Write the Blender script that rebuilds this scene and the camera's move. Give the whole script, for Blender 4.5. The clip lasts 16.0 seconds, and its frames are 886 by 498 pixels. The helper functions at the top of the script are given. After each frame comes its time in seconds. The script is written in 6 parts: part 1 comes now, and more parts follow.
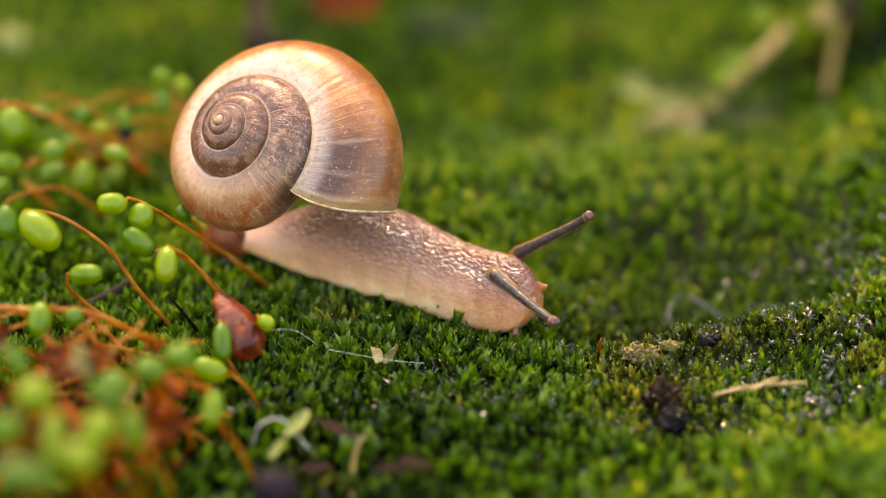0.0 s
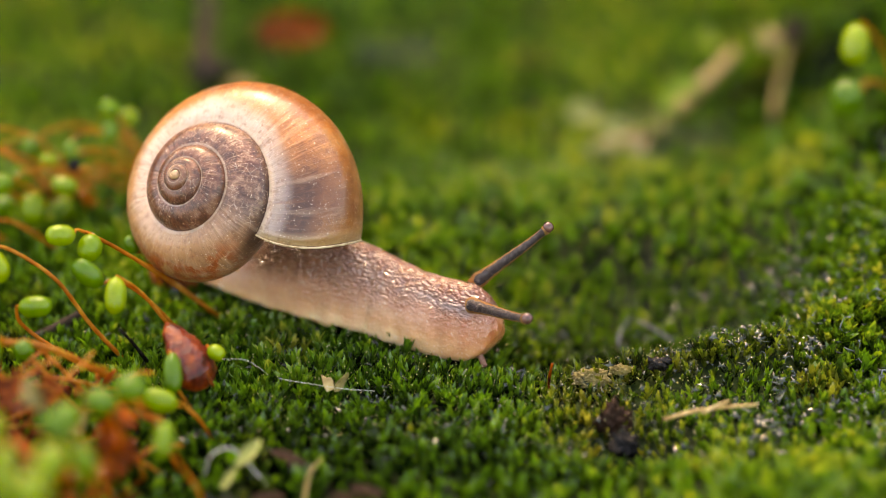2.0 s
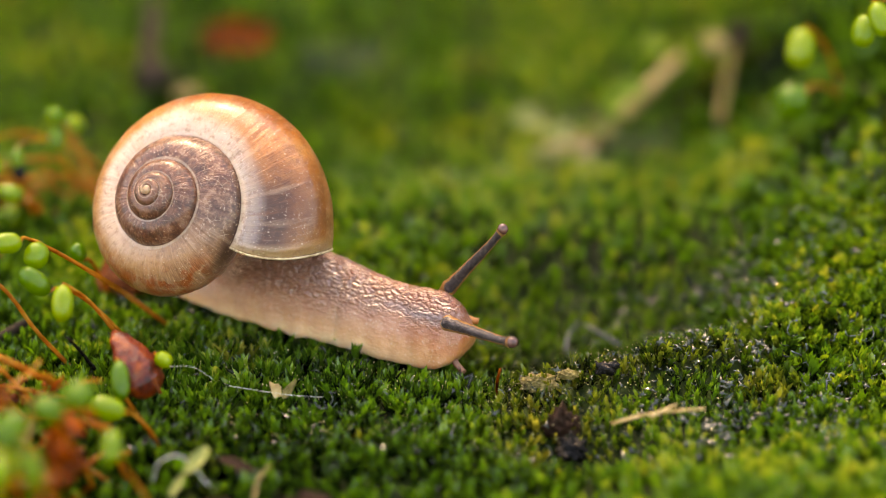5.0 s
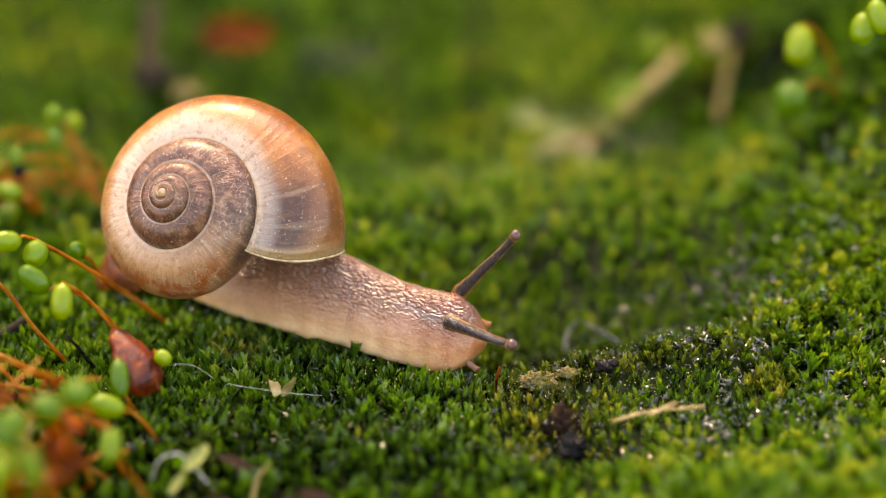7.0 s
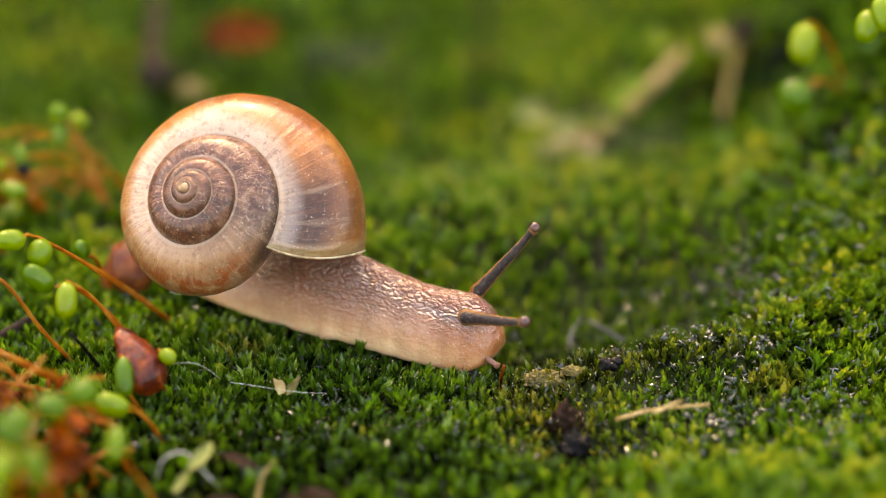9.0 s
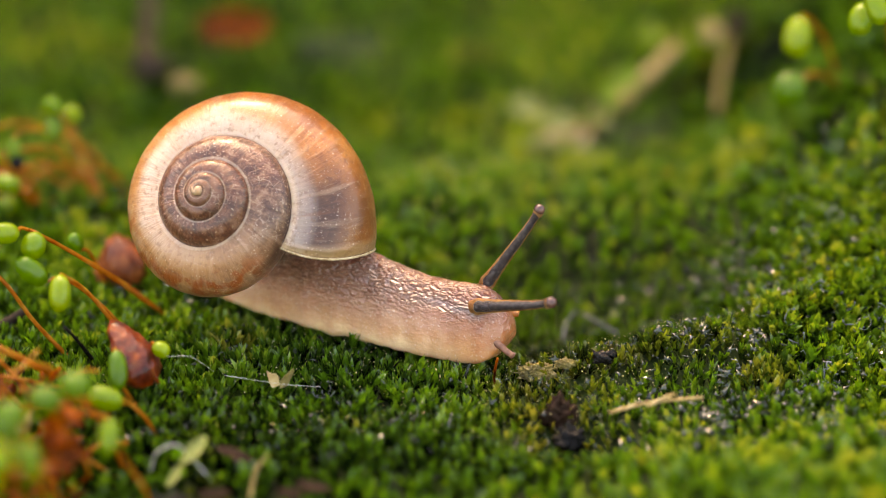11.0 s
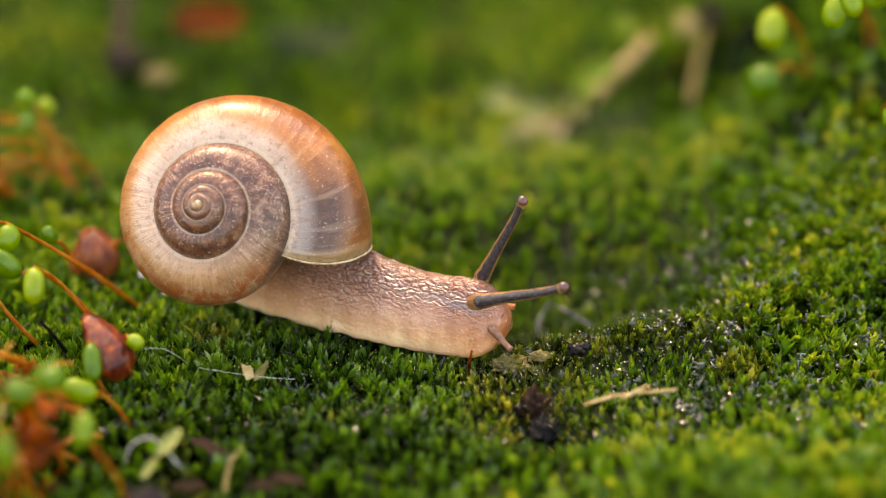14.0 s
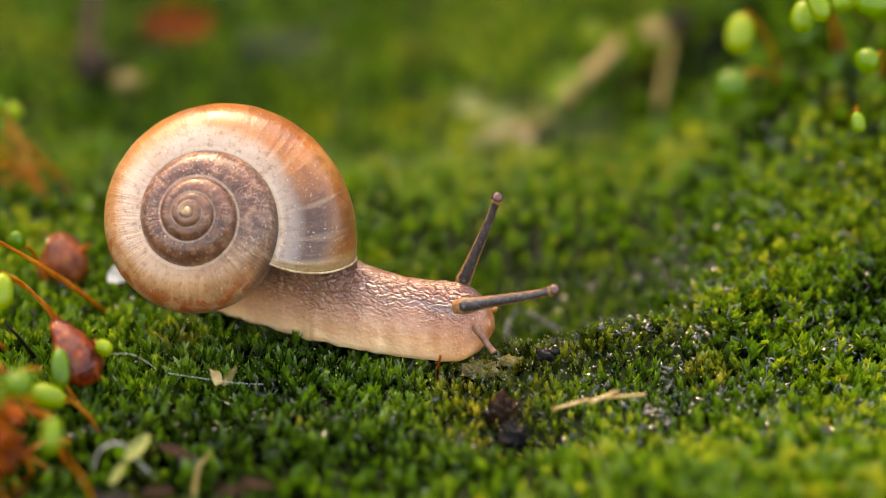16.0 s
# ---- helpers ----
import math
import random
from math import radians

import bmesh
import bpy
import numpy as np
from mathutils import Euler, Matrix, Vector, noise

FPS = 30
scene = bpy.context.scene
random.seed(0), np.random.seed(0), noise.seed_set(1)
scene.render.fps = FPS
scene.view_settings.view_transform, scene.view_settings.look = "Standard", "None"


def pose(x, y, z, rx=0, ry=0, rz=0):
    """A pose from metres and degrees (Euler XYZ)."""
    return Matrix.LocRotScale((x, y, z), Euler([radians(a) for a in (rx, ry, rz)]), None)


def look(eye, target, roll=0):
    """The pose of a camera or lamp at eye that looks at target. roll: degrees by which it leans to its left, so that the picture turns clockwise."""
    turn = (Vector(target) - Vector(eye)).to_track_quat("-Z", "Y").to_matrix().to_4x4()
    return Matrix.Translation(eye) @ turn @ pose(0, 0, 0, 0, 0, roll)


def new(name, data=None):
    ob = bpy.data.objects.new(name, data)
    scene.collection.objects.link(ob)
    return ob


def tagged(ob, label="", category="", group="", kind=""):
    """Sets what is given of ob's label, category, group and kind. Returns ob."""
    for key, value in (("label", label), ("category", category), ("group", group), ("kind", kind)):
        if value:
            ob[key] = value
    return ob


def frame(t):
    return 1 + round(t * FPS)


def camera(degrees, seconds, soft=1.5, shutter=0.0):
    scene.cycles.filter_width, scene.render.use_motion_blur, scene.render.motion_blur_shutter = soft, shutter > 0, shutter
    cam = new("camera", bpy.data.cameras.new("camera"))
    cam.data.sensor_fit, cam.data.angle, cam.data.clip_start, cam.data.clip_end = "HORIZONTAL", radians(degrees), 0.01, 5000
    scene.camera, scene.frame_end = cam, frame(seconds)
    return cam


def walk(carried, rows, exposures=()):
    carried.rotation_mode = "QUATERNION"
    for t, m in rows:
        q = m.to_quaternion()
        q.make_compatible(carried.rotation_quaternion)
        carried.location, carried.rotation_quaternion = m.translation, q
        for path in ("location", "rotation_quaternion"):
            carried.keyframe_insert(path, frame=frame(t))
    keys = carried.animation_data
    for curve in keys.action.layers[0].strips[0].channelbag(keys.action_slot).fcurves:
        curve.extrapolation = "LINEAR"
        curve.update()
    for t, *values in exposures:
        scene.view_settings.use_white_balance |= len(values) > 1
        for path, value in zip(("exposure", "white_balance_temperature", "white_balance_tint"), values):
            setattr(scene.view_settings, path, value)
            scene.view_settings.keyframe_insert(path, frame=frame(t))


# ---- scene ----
import functools

MM = 0.001


def at(x, y, z, rx=0, ry=0, rz=0):
    """A pose from millimetres and degrees."""
    return pose(x * MM, y * MM, z * MM, rx, ry, rz)


# ---- camera: a macro lens on a tripod head, 27 cm from the snail ----
EYE = (0.0, -0.2447, 0.1141)
cam = camera(14.0, 16.0, soft=0.9)
cam.data.dof.use_dof = True
cam.data.dof.focus_distance = 0.2518
cam.data.dof.aperture_fstop = 15.0
EXPOSURE = 3.18
walk(cam, [
    (0, pose(*EYE, 64.533, -0.322, 1.931)),
    (0.5, pose(*EYE, 64.704, -0.156, 1.723)),
    (1, pose(*EYE, 64.836, -0.083, 1.467)),
    (1.5, pose(*EYE, 64.922, -0.014, 1.141)),
    (2, pose(*EYE, 64.968, 0.003, 0.888)),
    (2.5, pose(*EYE, 65.001, -0.032, 0.680)),
    (3, pose(*EYE, 65.025, -0.032, 0.445)),
    (3.5, pose(*EYE, 65.048, -0.092, 0.251)),
    (4, pose(*EYE, 65.064, -0.103, 0.110)),
    (6.5, pose(*EYE, 65.037, -0.053, -0.043)),
    (7, pose(*EYE, 65.027, -0.027, -0.038)),
    (7.5, pose(*EYE, 65.013, 0.001, -0.034)),
    (8, pose(*EYE, 65.000, -0.001, 0.001)),
    (8.5, pose(*EYE, 64.998, 0.053, -0.002)),
    (9, pose(*EYE, 64.999, 0.052, 0.002)),
    (11.5, pose(*EYE, 64.855, -0.017, -0.125)),
    (12, pose(*EYE, 64.827, -0.051, -0.157)),
    (12.5, pose(*EYE, 64.794, -0.052, -0.203)),
    (13, pose(*EYE, 64.770, -0.043, -0.268)),
    (13.5, pose(*EYE, 64.763, -0.127, -0.323)),
    (14, pose(*EYE, 64.767, -0.134, -0.470)),
    (14.5, pose(*EYE, 64.778, -0.204, -0.591)),
    (15, pose(*EYE, 64.797, -0.225, -0.696)),
    (15.5, pose(*EYE, 64.823, -0.257, -0.809)),
    (16, pose(*EYE, 64.848, -0.299, -0.945)),
], [(0, EXPOSURE, 11000, 21), (16, EXPOSURE, 11000, 21)])

# ---- light: open shade under a bright sky, high hazy sun from behind ----
SUN_EL, SUN_AZ = 52.0, -16.0      # degrees; azimuth from +y towards +x
world = bpy.data.worlds.new("sky")
scene.world = world
world.use_nodes = True
wn = world.node_tree.nodes
sky = wn.new("ShaderNodeTexSky")
sky.sky_type, sky.sun_disc = "NISHITA", False
sky.sun_elevation, sky.sun_rotation = radians(SUN_EL), radians(SUN_AZ)
sky.air_density, sky.dust_density = 1.0, 2.0
wn["Background"].inputs["Strength"].default_value = 0.15
world.node_tree.links.new(sky.outputs[0], wn["Background"].inputs["Color"])

sun = new("sun", bpy.data.lights.new("sun", "SUN"))
sun.data.energy, sun.data.angle, sun.data.color = 0.24, radians(3.0), (1.0, 0.80, 0.50)
_s = Vector((math.sin(radians(SUN_AZ)) * math.cos(radians(SUN_EL)), math.cos(radians(SUN_AZ)) * math.cos(radians(SUN_EL)), math.sin(radians(SUN_EL))))
sun.matrix_world = look(_s * 2, (0, 0, 0))


# ---- materials ----
def graph(name):
    m = bpy.data.materials.new(name)
    m.use_nodes = True
    nt = m.node_tree
    return m, nt, nt.nodes["Principled BSDF"]


def node(nt, kind, **values):
    n = nt.nodes.new(kind)
    for k, v in values.items():
        n.inputs[k].default_value = v
    return n


def coords(nt, scale=(1000, 1000, 1000)):
    """Object coordinates in millimetres, stretched by scale / 1000."""
    tc = nt.nodes.new("ShaderNodeTexCoord")
    mp = nt.nodes.new("ShaderNodeMapping")
    mp.inputs["Scale"].default_value = scale
    nt.links.new(tc.outputs["Object"], mp.inputs["Vector"])
    return mp.outputs["Vector"]


def noise_tex(nt, vec, scale, detail=3.0, rough=0.6):
    n = node(nt, "ShaderNodeTexNoise", Scale=scale, Detail=detail, Roughness=rough)
    nt.links.new(vec, n.inputs["Vector"])
    return n.outputs["Fac"]


def ramp(nt, fac, stops):
    r = nt.nodes.new("ShaderNodeValToRGB")
    e = r.color_ramp.elements
    e.remove(e[1])
    e[0].position, e[0].color = stops[0][0], (*stops[0][1], 1)
    for p, c in stops[1:]:
        e.new(p).color = (*c, 1)
    nt.links.new(fac, r.inputs["Fac"])
    return r.outputs["Color"]


def mixc(nt, fac, a, b, blend="MIX"):
    n = nt.nodes.new("ShaderNodeMix")
    n.data_type, n.blend_type = "RGBA", blend
    for sock, val in ((n.inputs[0], fac), (n.inputs[6], a), (n.inputs[7], b)):
        if isinstance(val, (int, float)):
            sock.default_value = val
        elif isinstance(val, tuple):
            sock.default_value = (*val, 1)
        else:
            nt.links.new(val, sock)
    return n.outputs[2]


def calc(nt, op, a, b=0.0, c=0.0, clamp=False):
    n = nt.nodes.new("ShaderNodeMath")
    n.operation, n.use_clamp = op, clamp
    for i, val in enumerate((a, b, c)):
        if isinstance(val, (int, float)):
            n.inputs[i].default_value = val
        else:
            nt.links.new(val, n.inputs[i])
    return n.outputs[0]


def bump(nt, bsdf, height, strength=0.5, dist=0.0001, normal=None):
    b = nt.nodes.new("ShaderNodeBump")
    b.inputs["Strength"].default_value, b.inputs["Distance"].default_value = strength, dist
    nt.links.new(height, b.inputs["Height"])
    if normal is not None:
        nt.links.new(normal, b.inputs["Normal"])
    nt.links.new(b.outputs[0], bsdf.inputs["Normal"])
    return b.outputs[0]


def thin_leaf(nt, bsdf, colour, share, tint=(1.25, 1.25, 0.7)):
    """Adds light shining through a thin leaf to a surface."""
    tr = nt.nodes.new("ShaderNodeBsdfTranslucent")
    nt.links.new(mixc(nt, 1.0, colour, tint, "MULTIPLY"), tr.inputs["Color"])
    mx = nt.nodes.new("ShaderNodeMixShader")
    mx.inputs[0].default_value = share
    nt.links.new(bsdf.outputs[0], mx.inputs[1])
    nt.links.new(tr.outputs[0], mx.inputs[2])
    nt.links.new(mx.outputs[0], nt.nodes["Material Output"].inputs["Surface"])


def moss_material():
    m, nt, p = graph("moss leaf")
    vec = coords(nt)
    at_ = nt.nodes.new("ShaderNodeAttribute")
    at_.attribute_name = "tone"
    sep = nt.nodes.new("ShaderNodeSeparateColor")
    nt.links.new(at_.outputs["Color"], sep.inputs[0])
    patch = noise_tex(nt, vec, 0.09, 3.0)
    geo = nt.nodes.new("ShaderNodeNewGeometry")
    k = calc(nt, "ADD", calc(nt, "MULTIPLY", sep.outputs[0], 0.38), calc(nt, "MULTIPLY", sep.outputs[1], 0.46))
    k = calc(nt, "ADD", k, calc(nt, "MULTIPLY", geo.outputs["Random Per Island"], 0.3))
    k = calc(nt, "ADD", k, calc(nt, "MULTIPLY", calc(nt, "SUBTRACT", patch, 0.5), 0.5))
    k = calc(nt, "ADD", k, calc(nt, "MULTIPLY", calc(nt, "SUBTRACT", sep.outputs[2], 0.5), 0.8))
    # Young tips are paler by nature; the dark end paints shade in gaps.
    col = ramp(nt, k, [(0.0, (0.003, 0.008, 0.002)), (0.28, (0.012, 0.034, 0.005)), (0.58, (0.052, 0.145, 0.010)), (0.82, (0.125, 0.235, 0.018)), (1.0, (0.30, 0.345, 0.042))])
    dry = calc(nt, "MULTIPLY", at_.outputs["Alpha"], ramp(nt, calc(nt, "ADD", sep.outputs[0], calc(nt, "SUBTRACT", geo.outputs["Random Per Island"], 0.5)), [(0.1, (0.2, 0.2, 0.2)), (0.6, (1, 1, 1))]))
    col = mixc(nt, dry, col, ramp(nt, k, [(0.0, (0.010, 0.006, 0.002)), (0.4, (0.055, 0.035, 0.008)), (0.75, (0.20, 0.14, 0.022)), (1.0, (0.42, 0.34, 0.07))]))
    old = ramp(nt, noise_tex(nt, vec, 0.045, 4.0, 0.65), [(0.50, (0, 0, 0)), (0.64, (0.55, 0.55, 0.55))])
    col = mixc(nt, old, col, mixc(nt, 1.0, col, (1.3, 0.94, 0.85), "MULTIPLY"))
    nt.links.new(col, p.inputs["Base Color"])
    p.inputs["Roughness"].default_value = 0.10
    bump(nt, p, noise_tex(nt, vec, 5.0, 2.0), 0.6, 0.00008)
    p.inputs["Specular IOR Level"].default_value = 0.6
    thin_leaf(nt, p, col, 0.42, (1.2, 1.25, 0.8))
    return m


def soil_material():
    m, nt, p = graph("moss floor")
    vec = coords(nt)
    f = noise_tex(nt, vec, 0.5, 6.0)
    g = noise_tex(nt, vec, 0.03, 4.0)
    a = ramp(nt, f, [(0.3, (0.003, 0.006, 0.002)), (0.55, (0.010, 0.022, 0.004)), (0.75, (0.03, 0.055, 0.008))])
    b = ramp(nt, g, [(0.4, (0.5, 0.5, 0.5)), (0.65, (1.6, 1.5, 1.2))])
    nt.links.new(mixc(nt, 1.0, a, b, "MULTIPLY"), p.inputs["Base Color"])
    p.inputs["Roughness"].default_value = 0.8
    p.inputs["Specular IOR Level"].default_value = 0.1
    bump(nt, p, f, 0.8, 0.0006)
    return m


def capsule_material():
    m, nt, p = graph("green capsule")
    vec = coords(nt)
    oi = nt.nodes.new("ShaderNodeObjectInfo")
    f = noise_tex(nt, vec, 1.6, 4.0)
    k = calc(nt, "ADD", calc(nt, "MULTIPLY", f, 0.5), calc(nt, "MULTIPLY", oi.outputs["Random"], 0.5))
    col = ramp(nt, k, [(0.15, (0.050, 0.15, 0.004)), (0.5, (0.125, 0.24, 0.006)), (0.85, (0.25, 0.33, 0.010))])
    nt.links.new(col, p.inputs["Base Color"])
    p.inputs["Roughness"].default_value = 0.22
    p.inputs["Subsurface Weight"].default_value = 0.25
    p.inputs["Subsurface Radius"].default_value = (0.0009, 0.0012, 0.0003)
    p.inputs["Subsurface Scale"].default_value = 1.0
    p.inputs["Specular IOR Level"].default_value = 0.45
    bump(nt, p, noise_tex(nt, vec, 4.0, 4.0), 0.4, 0.00010)
    thin_leaf(nt, p, col, 0.46)
    return m


def plain(name, stops, scale, rough, bump_scale=4.0, bump_mm=0.1, spec=0.25, through_share=0.0, stretch=(1, 1, 1), coat=0.0):
    """A mottled surface: colours spread by noise of that scale per millimetre, with fine relief."""
    m, nt, p = graph(name)
    vec = coords(nt, tuple(1000 * s for s in stretch))
    col = ramp(nt, noise_tex(nt, vec, scale, 5.0), stops)
    nt.links.new(col, p.inputs["Base Color"])
    p.inputs["Roughness"].default_value = rough
    p.inputs["Specular IOR Level"].default_value = spec
    p.inputs["Coat Weight"].default_value = coat
    p.inputs["Coat Roughness"].default_value = 0.12
    if bump_mm:
        bump(nt, p, noise_tex(nt, vec, bump_scale, 4.0), 0.7, bump_mm * MM)
    if through_share:
        thin_leaf(nt, p, col, through_share, (1.1, 1.0, 0.8))
    return m


def shell_material():
    """Turns (u) and place on the whorl's section (v) come from the shell's own map."""
    m, nt, p = graph("snail shell")
    uv = nt.nodes.new("ShaderNodeUVMap")
    uv.uv_map = "whorl"
    sep = nt.nodes.new("ShaderNodeSeparateXYZ")
    nt.links.new(uv.outputs[0], sep.inputs[0])
    u, v = sep.outputs[0], sep.outputs[1]          # u: 0 at the apex .. 1 at the lip, v: degrees / 360 from the periphery
    vec = coords(nt)
    blot = noise_tex(nt, vec, 0.55, 4.0)
    fine = noise_tex(nt, vec, 2.2, 5.0, 0.65)

    def stretched(su, sv, scale, detail=4.0):
        c = nt.nodes.new("ShaderNodeCombineXYZ")
        nt.links.new(calc(nt, "MULTIPLY", u, su), c.inputs[0])
        nt.links.new(calc(nt, "MULTIPLY", v, sv), c.inputs[1])
        return noise_tex(nt, c.outputs[0], scale, detail)

    streak = stretched(330.0, 4.0, 1.0)            # growth lines
    broad = stretched(60.0, 3.5, 1.0)
    uu = calc(nt, "ADD", u, calc(nt, "MULTIPLY", calc(nt, "SUBTRACT", blot, 0.5), 0.05))
    band = lambda sock, *stops: ramp(nt, sock, [(q, (w, w, w)) for q, w in stops])
    mul = lambda *f: functools.reduce(lambda c, d: calc(nt, "MULTIPLY", c, d), f)
    base = ramp(nt, uu, [(0.0, (0.34, 0.24, 0.155)), (0.035, (0.20, 0.115, 0.075)), (0.09, (0.13, 0.056, 0.034)), (0.5, (0.112, 0.042, 0.023)), (0.755, (0.105, 0.042, 0.025)), (0.782, (0.11, 0.060, 0.042)), (0.805, (0.24, 0.138, 0.082)), (0.835, (0.32, 0.180, 0.088)), (0.90, (0.325, 0.188, 0.088)), (0.95, (0.29, 0.140, 0.050)), (1.0, (0.27, 0.105, 0.032))])
    # inner whorls: dark brown, mottled with tan towards the newest of them
    inner = band(u, (0.06, 0.0), (0.16, 1.0), (0.775, 1.0), (0.805, 0.0))
    mott = noise_tex(nt, vec, 1.5, 5.0, 0.72)
    base = mixc(nt, mul(band(mott, (0.42, 0.75), (0.52, 0.0)), inner), base, (0.034, 0.014, 0.010))
    base = mixc(nt, mul(band(mott, (0.52, 0.0), (0.62, 0.7)), inner, band(u, (0.5, 0.25), (0.68, 1.0))), base, (0.25, 0.165, 0.12))
    # last whorl: pale shoulder below the suture, orange side with flames
    last = band(u, (0.80, 0.0), (0.84, 1.0))
    shoulder = calc(nt, "ADD", v, calc(nt, "ADD", calc(nt, "MULTIPLY", calc(nt, "SUBTRACT", broad, 0.5), 0.08), calc(nt, "MULTIPLY", band(u, (0.90, 1.0), (0.965, 0.0)), 0.035)))
    # Part of this pale tone is sky sheen put into the colour.
    base = mixc(nt, mul(band(shoulder, (0.19, 0.0), (0.24, 0.85)), band(u, (0.82, 0.0), (0.89, 1.0)), band(blot, (0.3, 0.6), (0.6, 1.0))), base, (0.40, 0.36, 0.33))
    side = mul(band(shoulder, (0.15, 1.0), (0.215, 0.0), (0.8, 0.0), (0.9, 1.0)), band(u, (0.87, 0.0), (0.93, 1.0)))
    base = mixc(nt, calc(nt, "MULTIPLY", side, 0.85), base, (0.30, 0.108, 0.018))
    base = mixc(nt, mul(side, band(broad, (0.47, 0.0), (0.58, 0.85))), base, (0.17, 0.055, 0.012))
    base = mixc(nt, mul(side, band(stretched(95.0, 5.0, 1.0), (0.55, 0.0), (0.68, 0.4))), base, (0.42, 0.23, 0.09))
    base = mixc(nt, mul(side, band(noise_tex(nt, vec, 1.1, 3.0), (0.50, 0.0), (0.58, 0.55)), band(u, (0.90, 0.3), (0.96, 1.0))), base, (0.15, 0.050, 0.014))
    # red-brown blotches low on the back, dark stain where the whorl meets the mouth
    base = mixc(nt, mul(band(noise_tex(nt, vec, 0.8, 4.0), (0.46, 0.0), (0.54, 0.95)), band(u, (0.795, 0.0), (0.81, 1.0), (0.87, 1.0), (0.90, 0.0)), band(v, (0.10, 1.0), (0.17, 0.0), (0.8, 0.0), (0.9, 1.0))), base, (0.24, 0.060, 0.012))
    base = mixc(nt, mul(band(u, (0.755, 0.0), (0.77, 1.0), (0.795, 1.0), (0.812, 0.0)), band(v, (0.04, 0.9), (0.09, 0.0), (0.85, 0.0), (0.95, 0.9))), base, (0.030, 0.014, 0.010))
    lipu = calc(nt, "ADD", u, calc(nt, "MULTIPLY", calc(nt, "SUBTRACT", broad, 0.5), 0.008))
    base = mixc(nt, mul(band(lipu, (0.966, 0.0), (0.982, 1.0)), band(v, (0.0, 0.35), (0.10, 0.5), (0.15, 0.9), (0.205, 0.92), (0.235, 0.0), (0.9, 0.0), (1.0, 0.35))), base, (0.030, 0.013, 0.008))
    base = mixc(nt, mul(band(lipu, (0.955, 0.0), (0.985, 0.75)), band(v, (0.19, 0.0), (0.215, 1.0), (0.245, 1.0), (0.258, 0.0))), base, (0.16, 0.15, 0.16))
    base = mixc(nt, band(u, (0.9962, 0.0), (0.9974, 0.75)), base, (0.36, 0.27, 0.15))
    # worn pale growth lines, scratches and specks
    base = mixc(nt, mul(band(streak, (0.55, 0.0), (0.68, 0.26)), band(u, (0.76, 0.45), (0.82, 1.0))), base, (0.46, 0.35, 0.27))
    base = mixc(nt, mul(band(streak, (0.32, 0.32), (0.45, 0.0)), last), base, (0.15, 0.058, 0.022))
    base = mixc(nt, band(v, (0.254, 0.0), (0.260, 0.45), (0.272, 0.45), (0.280, 0.0)), base, (0.50, 0.42, 0.35))
    net = node(nt, "ShaderNodeTexVoronoi", Scale=1.7)
    net.feature = "DISTANCE_TO_EDGE"
    nt.links.new(vec, net.inputs["Vector"])
    scr = mul(band(net.outputs["Distance"], (0.0, 1.0), (0.04, 0.0)), band(noise_tex(nt, vec, 0.9, 2.0), (0.50, 0.0), (0.64, 0.45)), band(u, (0.79, 1.0), (0.85, 0.3)))
    base = mixc(nt, scr, base, (0.50, 0.42, 0.36))
    speck = noise_tex(nt, vec, 6.0, 2.0)
    base = mixc(nt, band(speck, (0.665, 0.0), (0.70, 0.6)), base, (0.56, 0.49, 0.42))
    base = mixc(nt, band(fine, (0.32, 0.5), (0.48, 0.0)), base, (0.11, 0.050, 0.024))
    base = mixc(nt, 1.0, base, (1.02, 0.89, 0.76), "MULTIPLY")      # amber outer skin
    nt.links.new(base, p.inputs["Base Color"])
    p.inputs["Roughness"].default_value = 0.36
    p.inputs["Specular IOR Level"].default_value = 0.3
    p.inputs["Subsurface Weight"].default_value = 0.2
    p.inputs["Subsurface Radius"].default_value = (0.0016, 0.0008, 0.0003)
    p.inputs["Subsurface Scale"].default_value = 1.0
    p.inputs["Coat Weight"].default_value = 0.35
    p.inputs["Coat Roughness"].default_value = 0.22
    b1 = bump(nt, p, streak, 0.7, 0.00022)
    b2 = bump(nt, p, fine, 0.4, 0.00010, b1)
    bump(nt, p, scr, 0.5, 0.00008, b2)
    return m


